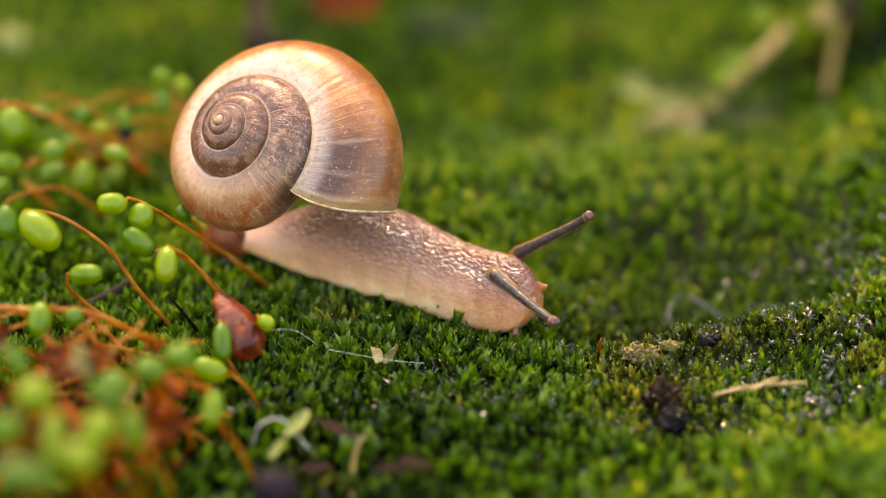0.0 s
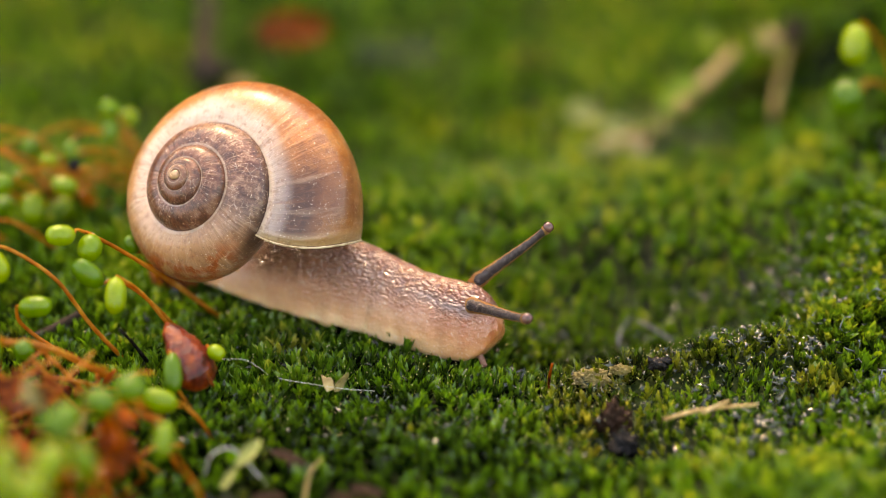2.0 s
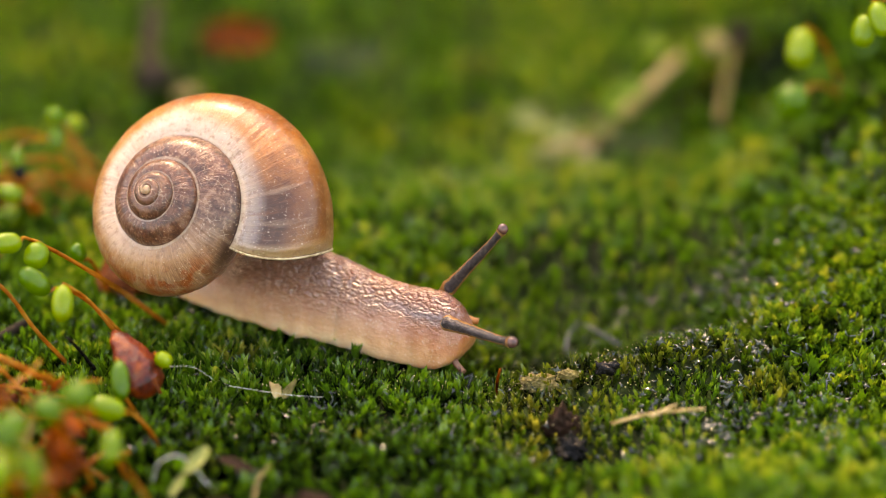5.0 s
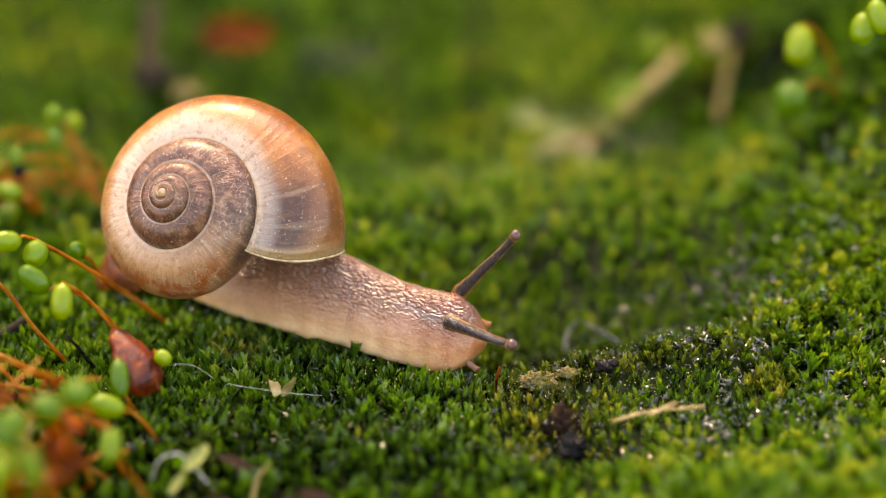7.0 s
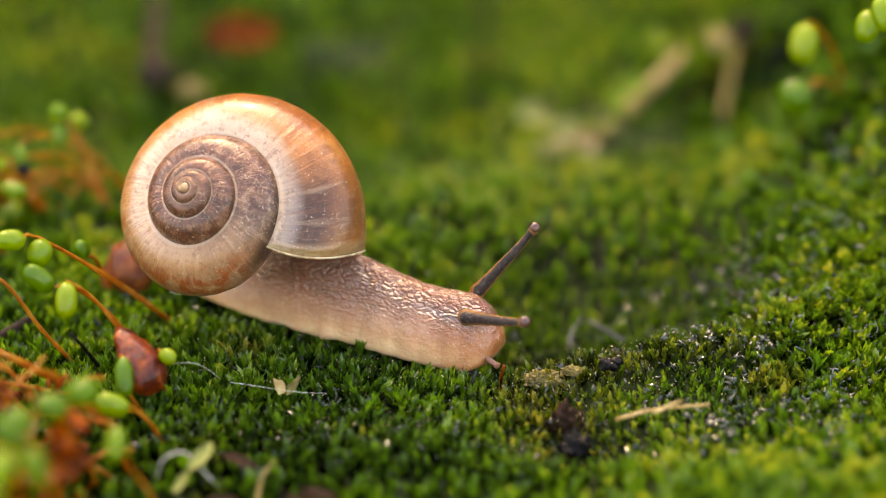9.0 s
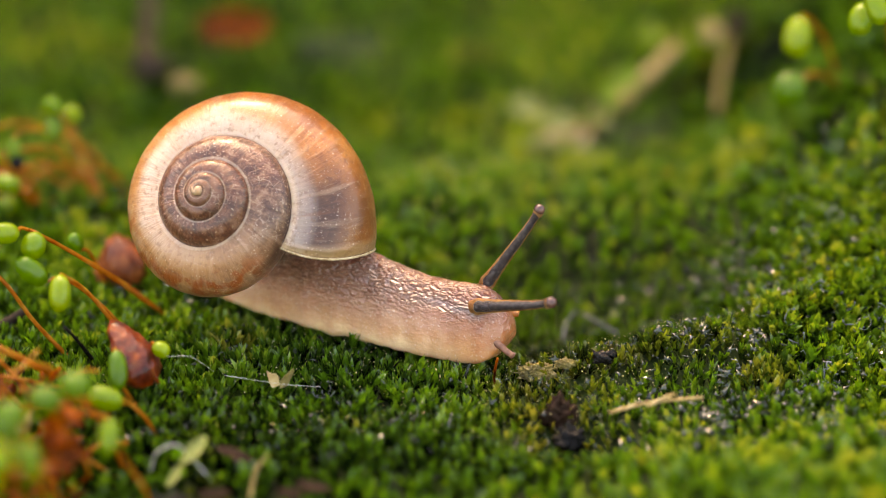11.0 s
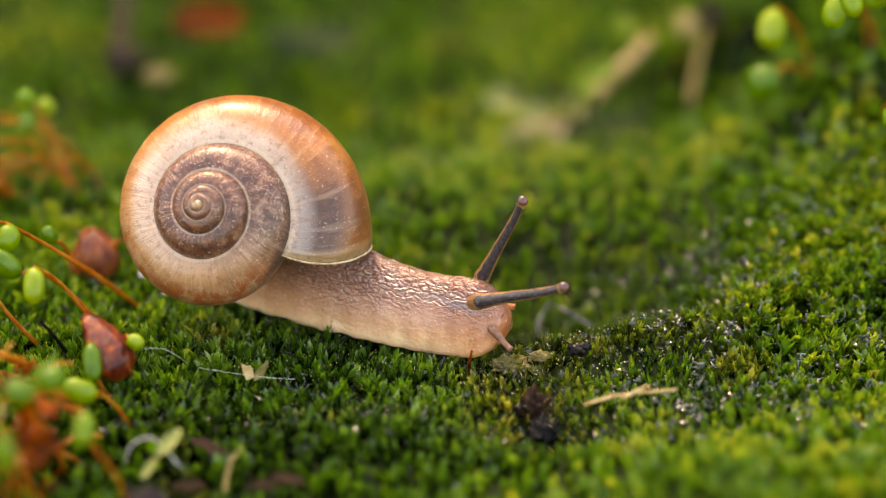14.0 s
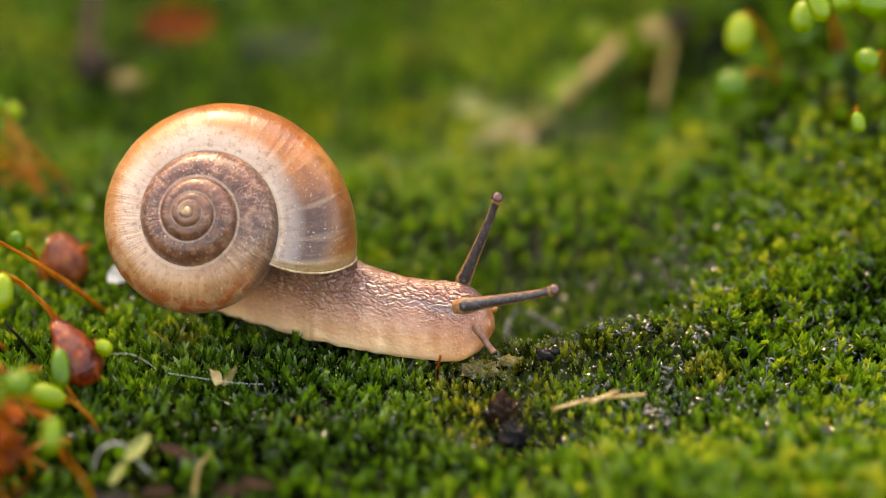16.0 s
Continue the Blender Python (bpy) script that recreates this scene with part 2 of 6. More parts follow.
def skin_material(name, dark=0.0):
    m, nt, p = graph(name)
    vec = coords(nt)
    sep = nt.nodes.new("ShaderNodeSeparateXYZ")
    nt.links.new(vec, sep.inputs[0])
    mott = noise_tex(nt, vec, 0.9, 4.0)
    mp = coords(nt, (900, 1500, 1500))
    nz = node(nt, "ShaderNodeTexNoise", Scale=1.1, Detail=2.0)
    nt.links.new(mp, nz.inputs["Vector"])
    warp = nt.nodes.new("ShaderNodeVectorMath")
    warp.operation = "ADD"
    nt.links.new(mp, warp.inputs[0])
    nt.links.new(nz.outputs["Color"], warp.inputs[1])
    vor = node(nt, "ShaderNodeTexVoronoi", Scale=2.7, Randomness=1.0)
    vor.feature = "SMOOTH_F1"
    vor.inputs["Smoothness"].default_value = 0.35
    nt.links.new(warp.outputs[0], vor.inputs["Vector"])
    z = calc(nt, "ADD", sep.outputs[2], calc(nt, "MULTIPLY", calc(nt, "SUBTRACT", mott, 0.5), 2.0))
    col = ramp(nt, calc(nt, "MULTIPLY", z, 0.17), [(0.0, (0.58, 0.36, 0.18)), (0.15, (0.46, 0.235, 0.11)), (0.34, (0.34, 0.148, 0.072)), (0.54, (0.22, 0.085, 0.042)), (0.80, (0.14, 0.050, 0.024))])
    front = ramp(nt, calc(nt, "ADD", calc(nt, "MULTIPLY", sep.outputs[0], 0.1), 0.9), [(0.35, (0, 0, 0)), (0.95, (1, 1, 1))])
    col = mixc(nt, calc(nt, "MULTIPLY", front, 0.75), col, mixc(nt, 1.0, col, (0.74, 0.40, 0.20), "MULTIPLY"))
    cell = ramp(nt, vor.outputs["Distance"], [(0.25, (1, 1, 1)), (0.62, (0.66, 0.58, 0.54))])
    upper = ramp(nt, calc(nt, "MULTIPLY", z, 0.17), [(0.32, (0, 0, 0)), (0.60, (1, 1, 1))])
    col = mixc(nt, calc(nt, "MULTIPLY", upper, 0.8), col, mixc(nt, 1.0, col, cell, "MULTIPLY"))
    # fine pale grains towards the sole
    grain = noise_tex(nt, vec, 5.5, 3.0)
    col = mixc(nt, ramp(nt, grain, [(0.58, (0, 0, 0)), (0.72, (0.4, 0.4, 0.4))]), col, (0.66, 0.53, 0.42))
    if dark:
        # retractor muscle showing through as a slate band towards the tentacles
        x, y = sep.outputs[0], sep.outputs[1]
        line = calc(nt, "ADD", 2.85, calc(nt, "MULTIPLY", x, -0.09))
        d = calc(nt, "ABSOLUTE", calc(nt, "SUBTRACT", calc(nt, "ADD", sep.outputs[2], calc(nt, "MULTIPLY", calc(nt, "SUBTRACT", mott, 0.5), 0.8)), line))
        band = calc(nt, "MULTIPLY", ramp(nt, d, [(0.02, (1, 1, 1)), (0.6, (0, 0, 0))]), ramp(nt, calc(nt, "ADD", calc(nt, "MULTIPLY", x, 0.1), 0.9), [(0.25, (0, 0, 0)), (0.75, (1, 1, 1)), (0.93, (1, 1, 1)), (0.98, (0, 0, 0))]))
        band = calc(nt, "MULTIPLY", band, calc(nt, "LESS_THAN", y, 0.4))
        col = mixc(nt, calc(nt, "MULTIPLY", band, dark), col, (0.085, 0.065, 0.07))
    nt.links.new(col, p.inputs["Base Color"])
    p.inputs["Roughness"].default_value = 0.38
    p.inputs["Specular IOR Level"].default_value = 0.4
    p.inputs["Subsurface Weight"].default_value = 0.55
    p.inputs["Subsurface Radius"].default_value = (0.0016, 0.0008, 0.0004)
    p.inputs["Subsurface Scale"].default_value = 1.0
    p.inputs["Coat Weight"].default_value = 1.0
    p.inputs["Coat Roughness"].default_value = 0.06
    p.inputs["Coat IOR"].default_value = 1.55
    hgt = calc(nt, "MULTIPLY", calc(nt, "SUBTRACT", 1.0, vor.outputs["Distance"]), calc(nt, "ADD", 0.1, calc(nt, "MULTIPLY", upper, 0.9)))
    b1 = bump(nt, p, hgt, 1.0, 0.00040)
    b0 = bump(nt, p, calc(nt, "MULTIPLY", noise_tex(nt, vec, 1.9, 2.0), calc(nt, "SUBTRACT", 1.0, upper)), 0.7, 0.0004, b1)
    b2 = bump(nt, p, grain, 0.5, 0.00018, b0)
    nt.links.new(b2, p.inputs["Coat Normal"])
    bump(nt, p, hgt, 0.5, 0.00022)       # the skin below its film of slime is smoother
    return m


MOSS = moss_material()
SOIL = soil_material()
CAPSULE = capsule_material()
STALK = plain("rusty stalk", [(0.3, (0.26, 0.065, 0.006)), (0.52, (0.42, 0.16, 0.016)), (0.72, (0.50, 0.31, 0.05))], 0.5, 0.22, 6.0, 0.04, spec=0.35, through_share=0.45)
HUSK = plain("dark red husk", [(0.3, (0.02, 0.002, 0.001)), (0.48, (0.12, 0.012, 0.0015)), (0.70, (0.32, 0.065, 0.005))], 0.9, 0.3, 1.6, 0.6, spec=0.15, through_share=0.25, coat=0.45)
RUST = plain("rusty dead leaf", [(0.35, (0.02, 0.003, 0.001)), (0.5, (0.15, 0.026, 0.001)), (0.7, (0.42, 0.10, 0.003))], 0.8, 0.3, 3.0, 0.25, spec=0.06, coat=0.12, through_share=0.45)
STRAW = plain("pale straw", [(0.3, (0.22, 0.135, 0.04)), (0.55, (0.46, 0.33, 0.14)), (0.8, (0.64, 0.54, 0.32))], 0.8, 0.5, 4.0, 0.1, through_share=0.25)
FIBRE_SHEEN = plain("silvery fibre and water sheen", [(0.3, (0.045, 0.058, 0.052)), (0.7, (0.11, 0.135, 0.122))], 1.0, 0.12, 4.0, 0.03)
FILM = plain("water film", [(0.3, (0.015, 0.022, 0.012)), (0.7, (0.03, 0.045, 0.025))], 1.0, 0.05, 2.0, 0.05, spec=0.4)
DEW_GLINT, _nt, _p = graph("dew")
# Pale gold base stands in for the glint of clear drops.
_p.inputs["Base Color"].default_value = (0.72, 0.64, 0.30, 1)
_p.inputs["Transmission Weight"].default_value, _p.inputs["IOR"].default_value = 0.4, 1.33
_p.inputs["Roughness"].default_value = 0.08
WHITE = plain("dry white fibre", [(0.3, (0.36, 0.37, 0.33)), (0.7, (0.62, 0.64, 0.58))], 1.0, 0.3, 4.0, 0.03, through_share=0.2)
LICHEN = plain("grey green lichen", [(0.3, (0.10, 0.12, 0.03)), (0.55, (0.22, 0.23, 0.06)), (0.8, (0.36, 0.35, 0.13))], 0.8, 0.7, 3.0, 0.25)
BLACK = plain("black crumb", [(0.3, (0.002, 0.002, 0.002)), (0.7, (0.009, 0.008, 0.007))], 1.5, 0.25, 3.0, 0.4, spec=0.15)
BERRY = plain("dull violet skin", [(0.3, (0.004, 0.003, 0.005)), (0.7, (0.014, 0.009, 0.014))], 1.0, 0.55, 3.0, 0.1, spec=0.08)
CHAFF = plain("orange brown husk", [(0.3, (0.05, 0.008, 0.003)), (0.5, (0.20, 0.045, 0.012)), (0.72, (0.42, 0.14, 0.04))], 0.7, 0.35, 1.6, 0.5, spec=0.15, through_share=0.25, coat=0.3)
ASH = plain("grey weathered fibre", [(0.3, (0.025, 0.032, 0.032)), (0.7, (0.06, 0.072, 0.072))], 1.0, 0.3, 4.0, 0.05)
BROWN = plain("brown bark", [(0.3, (0.018, 0.010, 0.005)), (0.55, (0.022, 0.009, 0.004)), (0.8, (0.05, 0.022, 0.009))], 0.8, 0.65, 3.0, 0.25, spec=0.1)
TAN = plain("tan crust", [(0.3, (0.06, 0.048, 0.010)), (0.55, (0.18, 0.145, 0.04)), (0.75, (0.40, 0.33, 0.12))], 1.2, 0.3, 3.0, 0.3, spec=0.3, through_share=0.25)
PINK = plain("faded pink stem", [(0.3, (0.016, 0.011, 0.008)), (0.7, (0.04, 0.028, 0.018))], 0.4, 0.7, 3.0, 0.1, spec=0.06)
LEAF = plain("pale green leaf", [(0.3, (0.12, 0.22, 0.015)), (0.7, (0.30, 0.40, 0.05))], 0.6, 0.35, 4.0, 0.05, spec=0.15, through_share=0.4)
SHELL = shell_material()
SKIN = skin_material("snail skin", 0.7)
# Gold tone carries the glow of a back-lit rim.
TENT = plain("feeler skin with amber rim glow", [(0.3, (0.30, 0.13, 0.05)), (0.7, (0.60, 0.33, 0.13))], 2.5, 0.18, 6.0, 0.12, spec=0.4, through_share=0.6, coat=0.4)
CORE = plain("tentacle core", [(0.35, (0.010, 0.008, 0.010)), (0.55, (0.030, 0.023, 0.024)), (0.74, (0.10, 0.08, 0.07))], 3.4, 0.3, 7.0, 0.16, coat=0.3)
LOWT = plain("pale tentacle skin", [(0.3, (0.14, 0.055, 0.032)), (0.7, (0.30, 0.14, 0.085))], 2.0, 0.25, 7.0, 0.08, through_share=0.25, coat=0.4)
AMBER = plain("amber feeler skin", [(0.3, (0.30, 0.11, 0.03)), (0.7, (0.50, 0.22, 0.07))], 2.0, 0.25, 7.0, 0.08, through_share=0.4, coat=0.4)
EYED = plain("dark eye tip", [(0.35, (0.03, 0.014, 0.012)), (0.7, (0.12, 0.05, 0.035))], 2.0, 0.15, 5.0, 0.03, coat=0.5)
LIP = plain("cream shell lip", [(0.35, (0.20, 0.13, 0.06)), (0.5, (0.34, 0.25, 0.14)), (0.7, (0.52, 0.43, 0.28))], 2.2, 0.4, 4.0, 0.2)


# ---- mesh tools (millimetres in, metres out) ----
def mesh_of(name, verts, faces, material, smooth=True):
    me = bpy.data.meshes.new(name)
    me.from_pydata([tuple(c * MM for c in v) for v in verts], [], faces)
    me.materials.append(material)
    if smooth:
        me.polygons.foreach_set("use_smooth", [True] * len(me.polygons))
    me.update()
    return me


def part(name, me, parent, label=""):
    ob = new(name, me)
    ob.parent = parent
    if label:
        tagged(ob, label)
    return ob


def thing(name, label, category, group="", pos=(0, 0, 0)):
    ob = new(name)
    ob.empty_display_size = 0.002
    ob.location = [c * MM for c in pos]
    return tagged(ob, label, category, group)


def spline(points, n):
    """n + 1 points along a smooth curve through the points."""
    p = [Vector(q) for q in points]
    if len(p) == 2:
        return [p[0].lerp(p[1], i / n) for i in range(n + 1)]
    p = [2 * p[0] - p[1], *p, 2 * p[-1] - p[-2]]
    out, segs = [], len(p) - 3
    for i in range(n + 1):
        s = min(i / n * segs, segs - 1e-6)
        k, t = int(s), s - int(s)
        a, b, c, d = p[k:k + 4]
        out.append(0.5 * (2 * b + (c - a) * t + (2 * a - 5 * b + 4 * c - d) * t * t + (3 * b - a - 3 * c + d) * t ** 3))
    return out


def tube(points, radius, n=14, sides=8, flat=1.0, wobble=0.0, seed=0):
    """Verts and faces of a closed tube along the points; radius(s) in mm for s 0..1."""
    rnd = random.Random(seed)
    c = spline(points, n)
    verts, faces, up = [], [], None
    for i, q in enumerate(c):
        d = (c[min(i + 1, n)] - c[max(i - 1, 0)]).normalized()
        if up is None:
            up = d.orthogonal().normalized()
        up = (up - d * up.dot(d)).normalized()
        side = d.cross(up)
        r = radius(i / n)
        for j in range(sides):
            a = 2 * math.pi * j / sides
            k = 1 + wobble * (rnd.random() - 0.5)
            verts.append(q + up * math.cos(a) * r * k + side * math.sin(a) * r * flat * k)
    for i in range(n):
        for j in range(sides):
            k = (j + 1) % sides
            faces.append((i * sides + j, i * sides + k, (i + 1) * sides + k, (i + 1) * sides + j))
    faces.append(tuple(reversed(range(sides))))
    faces.append(tuple(n * sides + j for j in range(sides)))
    return verts, faces


def lump(size, seed, rough=0.25, scale=1.0, rings=9, seg=14):
    """Verts and faces of an uneven pebble of half sizes."""
    verts, faces = [], []
    off = Vector((seed * 7.3, seed * 3.1, seed * 1.7))
    for i in range(rings + 1):
        a = math.pi * i / rings
        for j in range(seg):
            b = 2 * math.pi * j / seg
            d = Vector((math.sin(a) * math.cos(b), math.sin(a) * math.sin(b), math.cos(a)))
            k = 1 + rough * noise.noise(d * 1.6 * scale + off) + rough * 0.6 * noise.noise(d * 4 * scale + off)
            verts.append(Vector((d.x * size[0], d.y * size[1], d.z * size[2])) * k)
    for i in range(rings):
        for j in range(seg):
            k = (j + 1) % seg
            faces.append((i * seg + j, (i + 1) * seg + j, (i + 1) * seg + k, i * seg + k))
    return verts, faces


def flake(length, width, curl, thick, seed, n=10, m=6, ragged=0.15):
    """A curled, cupped leaf piece with thickness: along x, cupped in y."""
    rnd = random.Random(seed)
    top = []
    for i in range(n + 1):
        s = i / n
        w = width * 0.5 * max(0.06, math.sin(math.pi * (0.06 + 0.88 * s)) ** 0.7) * (1 + ragged * (rnd.random() - 0.5))
        bend = curl * (s - 0.5)
        x = length * (math.sin(bend) / curl if abs(curl) > 1e-3 else s - 0.5)
        zc = length * (1 - math.cos(bend)) / curl if abs(curl) > 1e-3 else 0
        for j in range(m + 1):
            v = -1 + 2 * j / m
            top.append(Vector((x, v * w, zc + 0.55 * w * v * v + 0.06 * width * (noise.noise(Vector((s * 5, v * 2, seed))) ))))
    bot = [p - Vector((0, 0, thick)) for p in top]
    N = len(top)
    faces = []
    for i in range(n):
        for j in range(m):
            a = i * (m + 1) + j
            q = (a, a + m + 1, a + m + 2, a + 1)
            faces.append(q)
            faces.append(tuple(N + k for k in reversed(q)))
    edge = [j for j in range(m + 1)] + [i * (m + 1) + m for i in range(1, n + 1)] + [n * (m + 1) + j for j in range(m - 1, -1, -1)] + [i * (m + 1) for i in range(n - 1, 0, -1)]
    for a, b in zip(edge, edge[1:] + edge[:1]):
        faces.append((a, b, N + b, N + a))
    return top + bot, faces


def soft(x):
    x = min(1.0, max(0.0, x))
    return x * x * (3 - 2 * x)


def shard(points, thick, seed, bend=0.3):
    """Verts and faces of a torn flat piece with the outline given in mm (x, z), thick in y and bent."""
    rnd = random.Random(seed)
    n = len(points)
    cx, cz = sum(p[0] for p in points) / n, sum(p[1] for p in points) / n
    front, back = [], []
    for x, z in [*points, (cx, cz)]:
        y = bend * (x - cx) ** 2 + rnd.uniform(-0.06, 0.06)
        front.append(Vector((x, y - thick / 2, z)))
        back.append(Vector((x, y + thick / 2, z)))
    verts, faces = front + back, []
    for i in range(n):
        k = (i + 1) % n
        faces += [(i, k, n), (n + 1 + k, n + 1 + i, n + 1 + n), (i, n + 1 + i, n + 1 + k, k)]
    return verts, faces


# ---- ground ----
def height(x, y):
    """The moss cushion's upper surface, in mm."""
    z = 0.0
    z += (4.5 * soft((y + 22) / 22) + 5.5 * soft((y + 6) / 30)) * soft((x - 11 - 0.25 * (y + 12)) / 24)   # bank beside the hollow
    z -= 5.2 * soft((y + 18.5 - 0.33 * (x - 9)) / 7) * math.exp(-((x - 11) / 11) ** 4) * math.exp(-(max(0.0, y + 4) / 12) ** 2)   # hollow behind the crest
    z += 0.9 * math.exp(-((y + 20 - 0.33 * (x - 9)) / 2.0) ** 2) * soft((x - 4) / 6)   # crest in front of it
    z -= 6.5 * soft((y - 4) / 34) * (1 - soft((x - 20) / 14))                  # falls away behind
    z += 3.5 * soft((-28 - y) / 18) * soft((x - 6) / 14)                       # swell close to the lens
    z -= 3.0 * math.exp(-((x - 9.5) / 3.2) ** 2 - ((y + 30) / 2.6) ** 2)       # pit
    z -= 0.55 * math.exp(-((y + 15.3 + 0.485 * (x + 5)) / 3.2) ** 2) * soft((12 - x) / 8)   # pressed flat along the trail
    far = soft((math.hypot(x, y) - 70) / 200)
    flat = 1 - math.exp(-((y + 13 + 0.485 * (x + 5)) / 5) ** 2)
    z += (0.8 * noise.noise(Vector((x * 0.13, y * 0.13, 3.0))) + 0.6 * noise.noise(Vector((x * 0.42, y * 0.42, 9.0)))) * (0.25 + 0.75 * flat)
    z += 430 * soft((y - 100) / 330)   # unseen slope added behind to block the low sky
    z += far * 40 * noise.noise(Vector((x * 0.004, y * 0.004, 1.0)))
    return z


def ground():
    near = list(np.arange(-70, 110.1, 2.0))
    step, a, b = 2.0, near[0], near[-1]
    while b < 40000:
        step *= 1.35
        a, b = a - step, b + step
        near = [a, *near, b]
    n = len(near)
    verts = [(x, y, height(x, y) - 1.35) for y in near for x in near]
    faces = [(j * n + i, j * n + i + 1, (j + 1) * n + i + 1, (j + 1) * n + i) for j in range(n - 1) for i in range(n - 1)]
    ob = new("ground", mesh_of("ground", verts, faces, SOIL))
    return tagged(ob, "dark damp soil and old moss under the cushion", "ground", kind="structure")


def moss_patch(name, label, x0, x1, y0, y1, spacing, leaves, size, tall, seed, keep, lightness, broad=1.0, fine=0.0):
    """Leafy shoots on a jittered grid, all in one mesh."""
    rng = np.random.default_rng(seed)
    gx, gy = np.meshgrid(np.arange(x0, x1, spacing), np.arange(y0, y1, spacing * 0.9))
    gx[::2] += spacing / 2
    P = np.stack([gx.ravel(), gy.ravel()], 1) + rng.uniform(-0.42, 0.42, (gx.size, 2)) * spacing
    P = np.array([q for q in P if keep(q[0], q[1])])
    n = len(P)
    z = np.array([height(x, y) for x, y in P])
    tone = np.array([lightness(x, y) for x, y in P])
    hgt = tall * rng.uniform(0.6, 1.2, n)
    far_right = np.clip((P[:, 0] - 19) / 7, 0, 1)             # rounder, larger rosettes up the bank
    bulk = size * rng.uniform(0.7, 1.25, n) * (1 - 0.34 * np.clip((P[:, 0] - 1) / 8, 0, 1) * fine * (1 - far_right) + 0.12 * far_right)
    grad = np.array([(height(x + 0.6, y) - height(x - 0.6, y), height(x, y + 0.6) - height(x, y - 0.6)) for x, y in P]) / 1.2
    lean = rng.normal(0, 0.22, (n, 2)) - 0.75 * np.clip(grad, -1.2, 1.2)
    shade = rng.uniform(0, 1, n)
    K = leaves
    i = np.arange(K)
    frac = (i + 0.5) / K
    az = (i * 2.39996)[None] + rng.uniform(0, 6.28, n)[:, None]
    open_ = np.radians(5 + 24 * (1 - frac) ** 0.9)[None] + rng.normal(0, 0.14, (n, K))
    L = (bulk[:, None] * (0.75 + 0.35 * np.sin(np.pi * frac))[None]) * rng.uniform(0.8, 1.2, (n, K))
    Wd = L * rng.uniform(0.40, 0.58, (n, K)) * broad * (1 + 0.45 * far_right[:, None])
    up = np.stack([np.broadcast_to(lean[:, :1], (n, K)), np.broadcast_to(lean[:, 1:], (n, K)), np.ones((n, K))], -1)
    up /= np.linalg.norm(up, axis=-1, keepdims=True)
    out = np.stack([np.cos(az), np.sin(az), np.zeros((n, K))], -1)
    out -= up * (out * up).sum(-1, keepdims=True)
    side = np.cross(up, out)
    d = up * np.cos(open_)[..., None] + out * np.sin(open_)[..., None]
    nrm = np.cross(d, side)
    base = np.stack([P[:, 0], P[:, 1], z], -1)[:, None] + up * (hgt[:, None] * (0.30 + 0.52 * frac)[None] - tall)[..., None]
    Lx, Wx = L[..., None], Wd[..., None]
    curl = rng.normal(0.05, 0.10, (n, K))[..., None]          # tips bend in or out
    swing = rng.normal(0.0, 0.07, (n, K))[..., None]
    rows = [base]
    for s_, w_ in ((0.34, 0.46), (0.68, 0.36)):
        mid = base + d * Lx * s_ + out * Lx * curl * s_ * s_ + side * Lx * swing * s_ * s_
        rows += [mid + side * Wx * w_ + nrm * Wx * 0.16, mid - nrm * Wx * 0.06, mid - side * Wx * w_ + nrm * Wx * 0.16]
    rows.append(base + d * Lx + out * Lx * curl + side * Lx * swing)
    V = np.stack(rows, 2).reshape(-1, 3) * MM
    m, R = n * K, len(rows)
    F = (np.array([[0, 1, 2], [0, 2, 3], [1, 4, 5], [1, 5, 2], [2, 5, 6], [2, 6, 3], [4, 7, 5], [5, 7, 6]])[None] + R * np.arange(m)[:, None, None]).reshape(-1)
    me = bpy.data.meshes.new(name)
    me.vertices.add(len(V))
    me.vertices.foreach_set("co", V.ravel().astype(np.float32))
    me.loops.add(len(F))
    me.loops.foreach_set("vertex_index", F.astype(np.int32))
    me.polygons.add(len(F) // 3)
    me.polygons.foreach_set("loop_start", np.arange(0, len(F), 3, dtype=np.int32))
    me.polygons.foreach_set("use_smooth", np.ones(len(F) // 3, dtype=bool))
    col = np.ones((n, K, R, 4), dtype=np.float32)
    col[..., 0] = shade[:, None, None]
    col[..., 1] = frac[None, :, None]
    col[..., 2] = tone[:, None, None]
    col[..., 3] = np.array([dryness(x, y) for x, y in P])[:, None, None]
    at_ = me.attributes.new("tone", "FLOAT_COLOR", "POINT")
    at_.data.foreach_set("color", col.ravel())
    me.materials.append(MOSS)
    me.update(calc_edges=True)
    return tagged(new(name, me), label, "moss", kind="stuff")


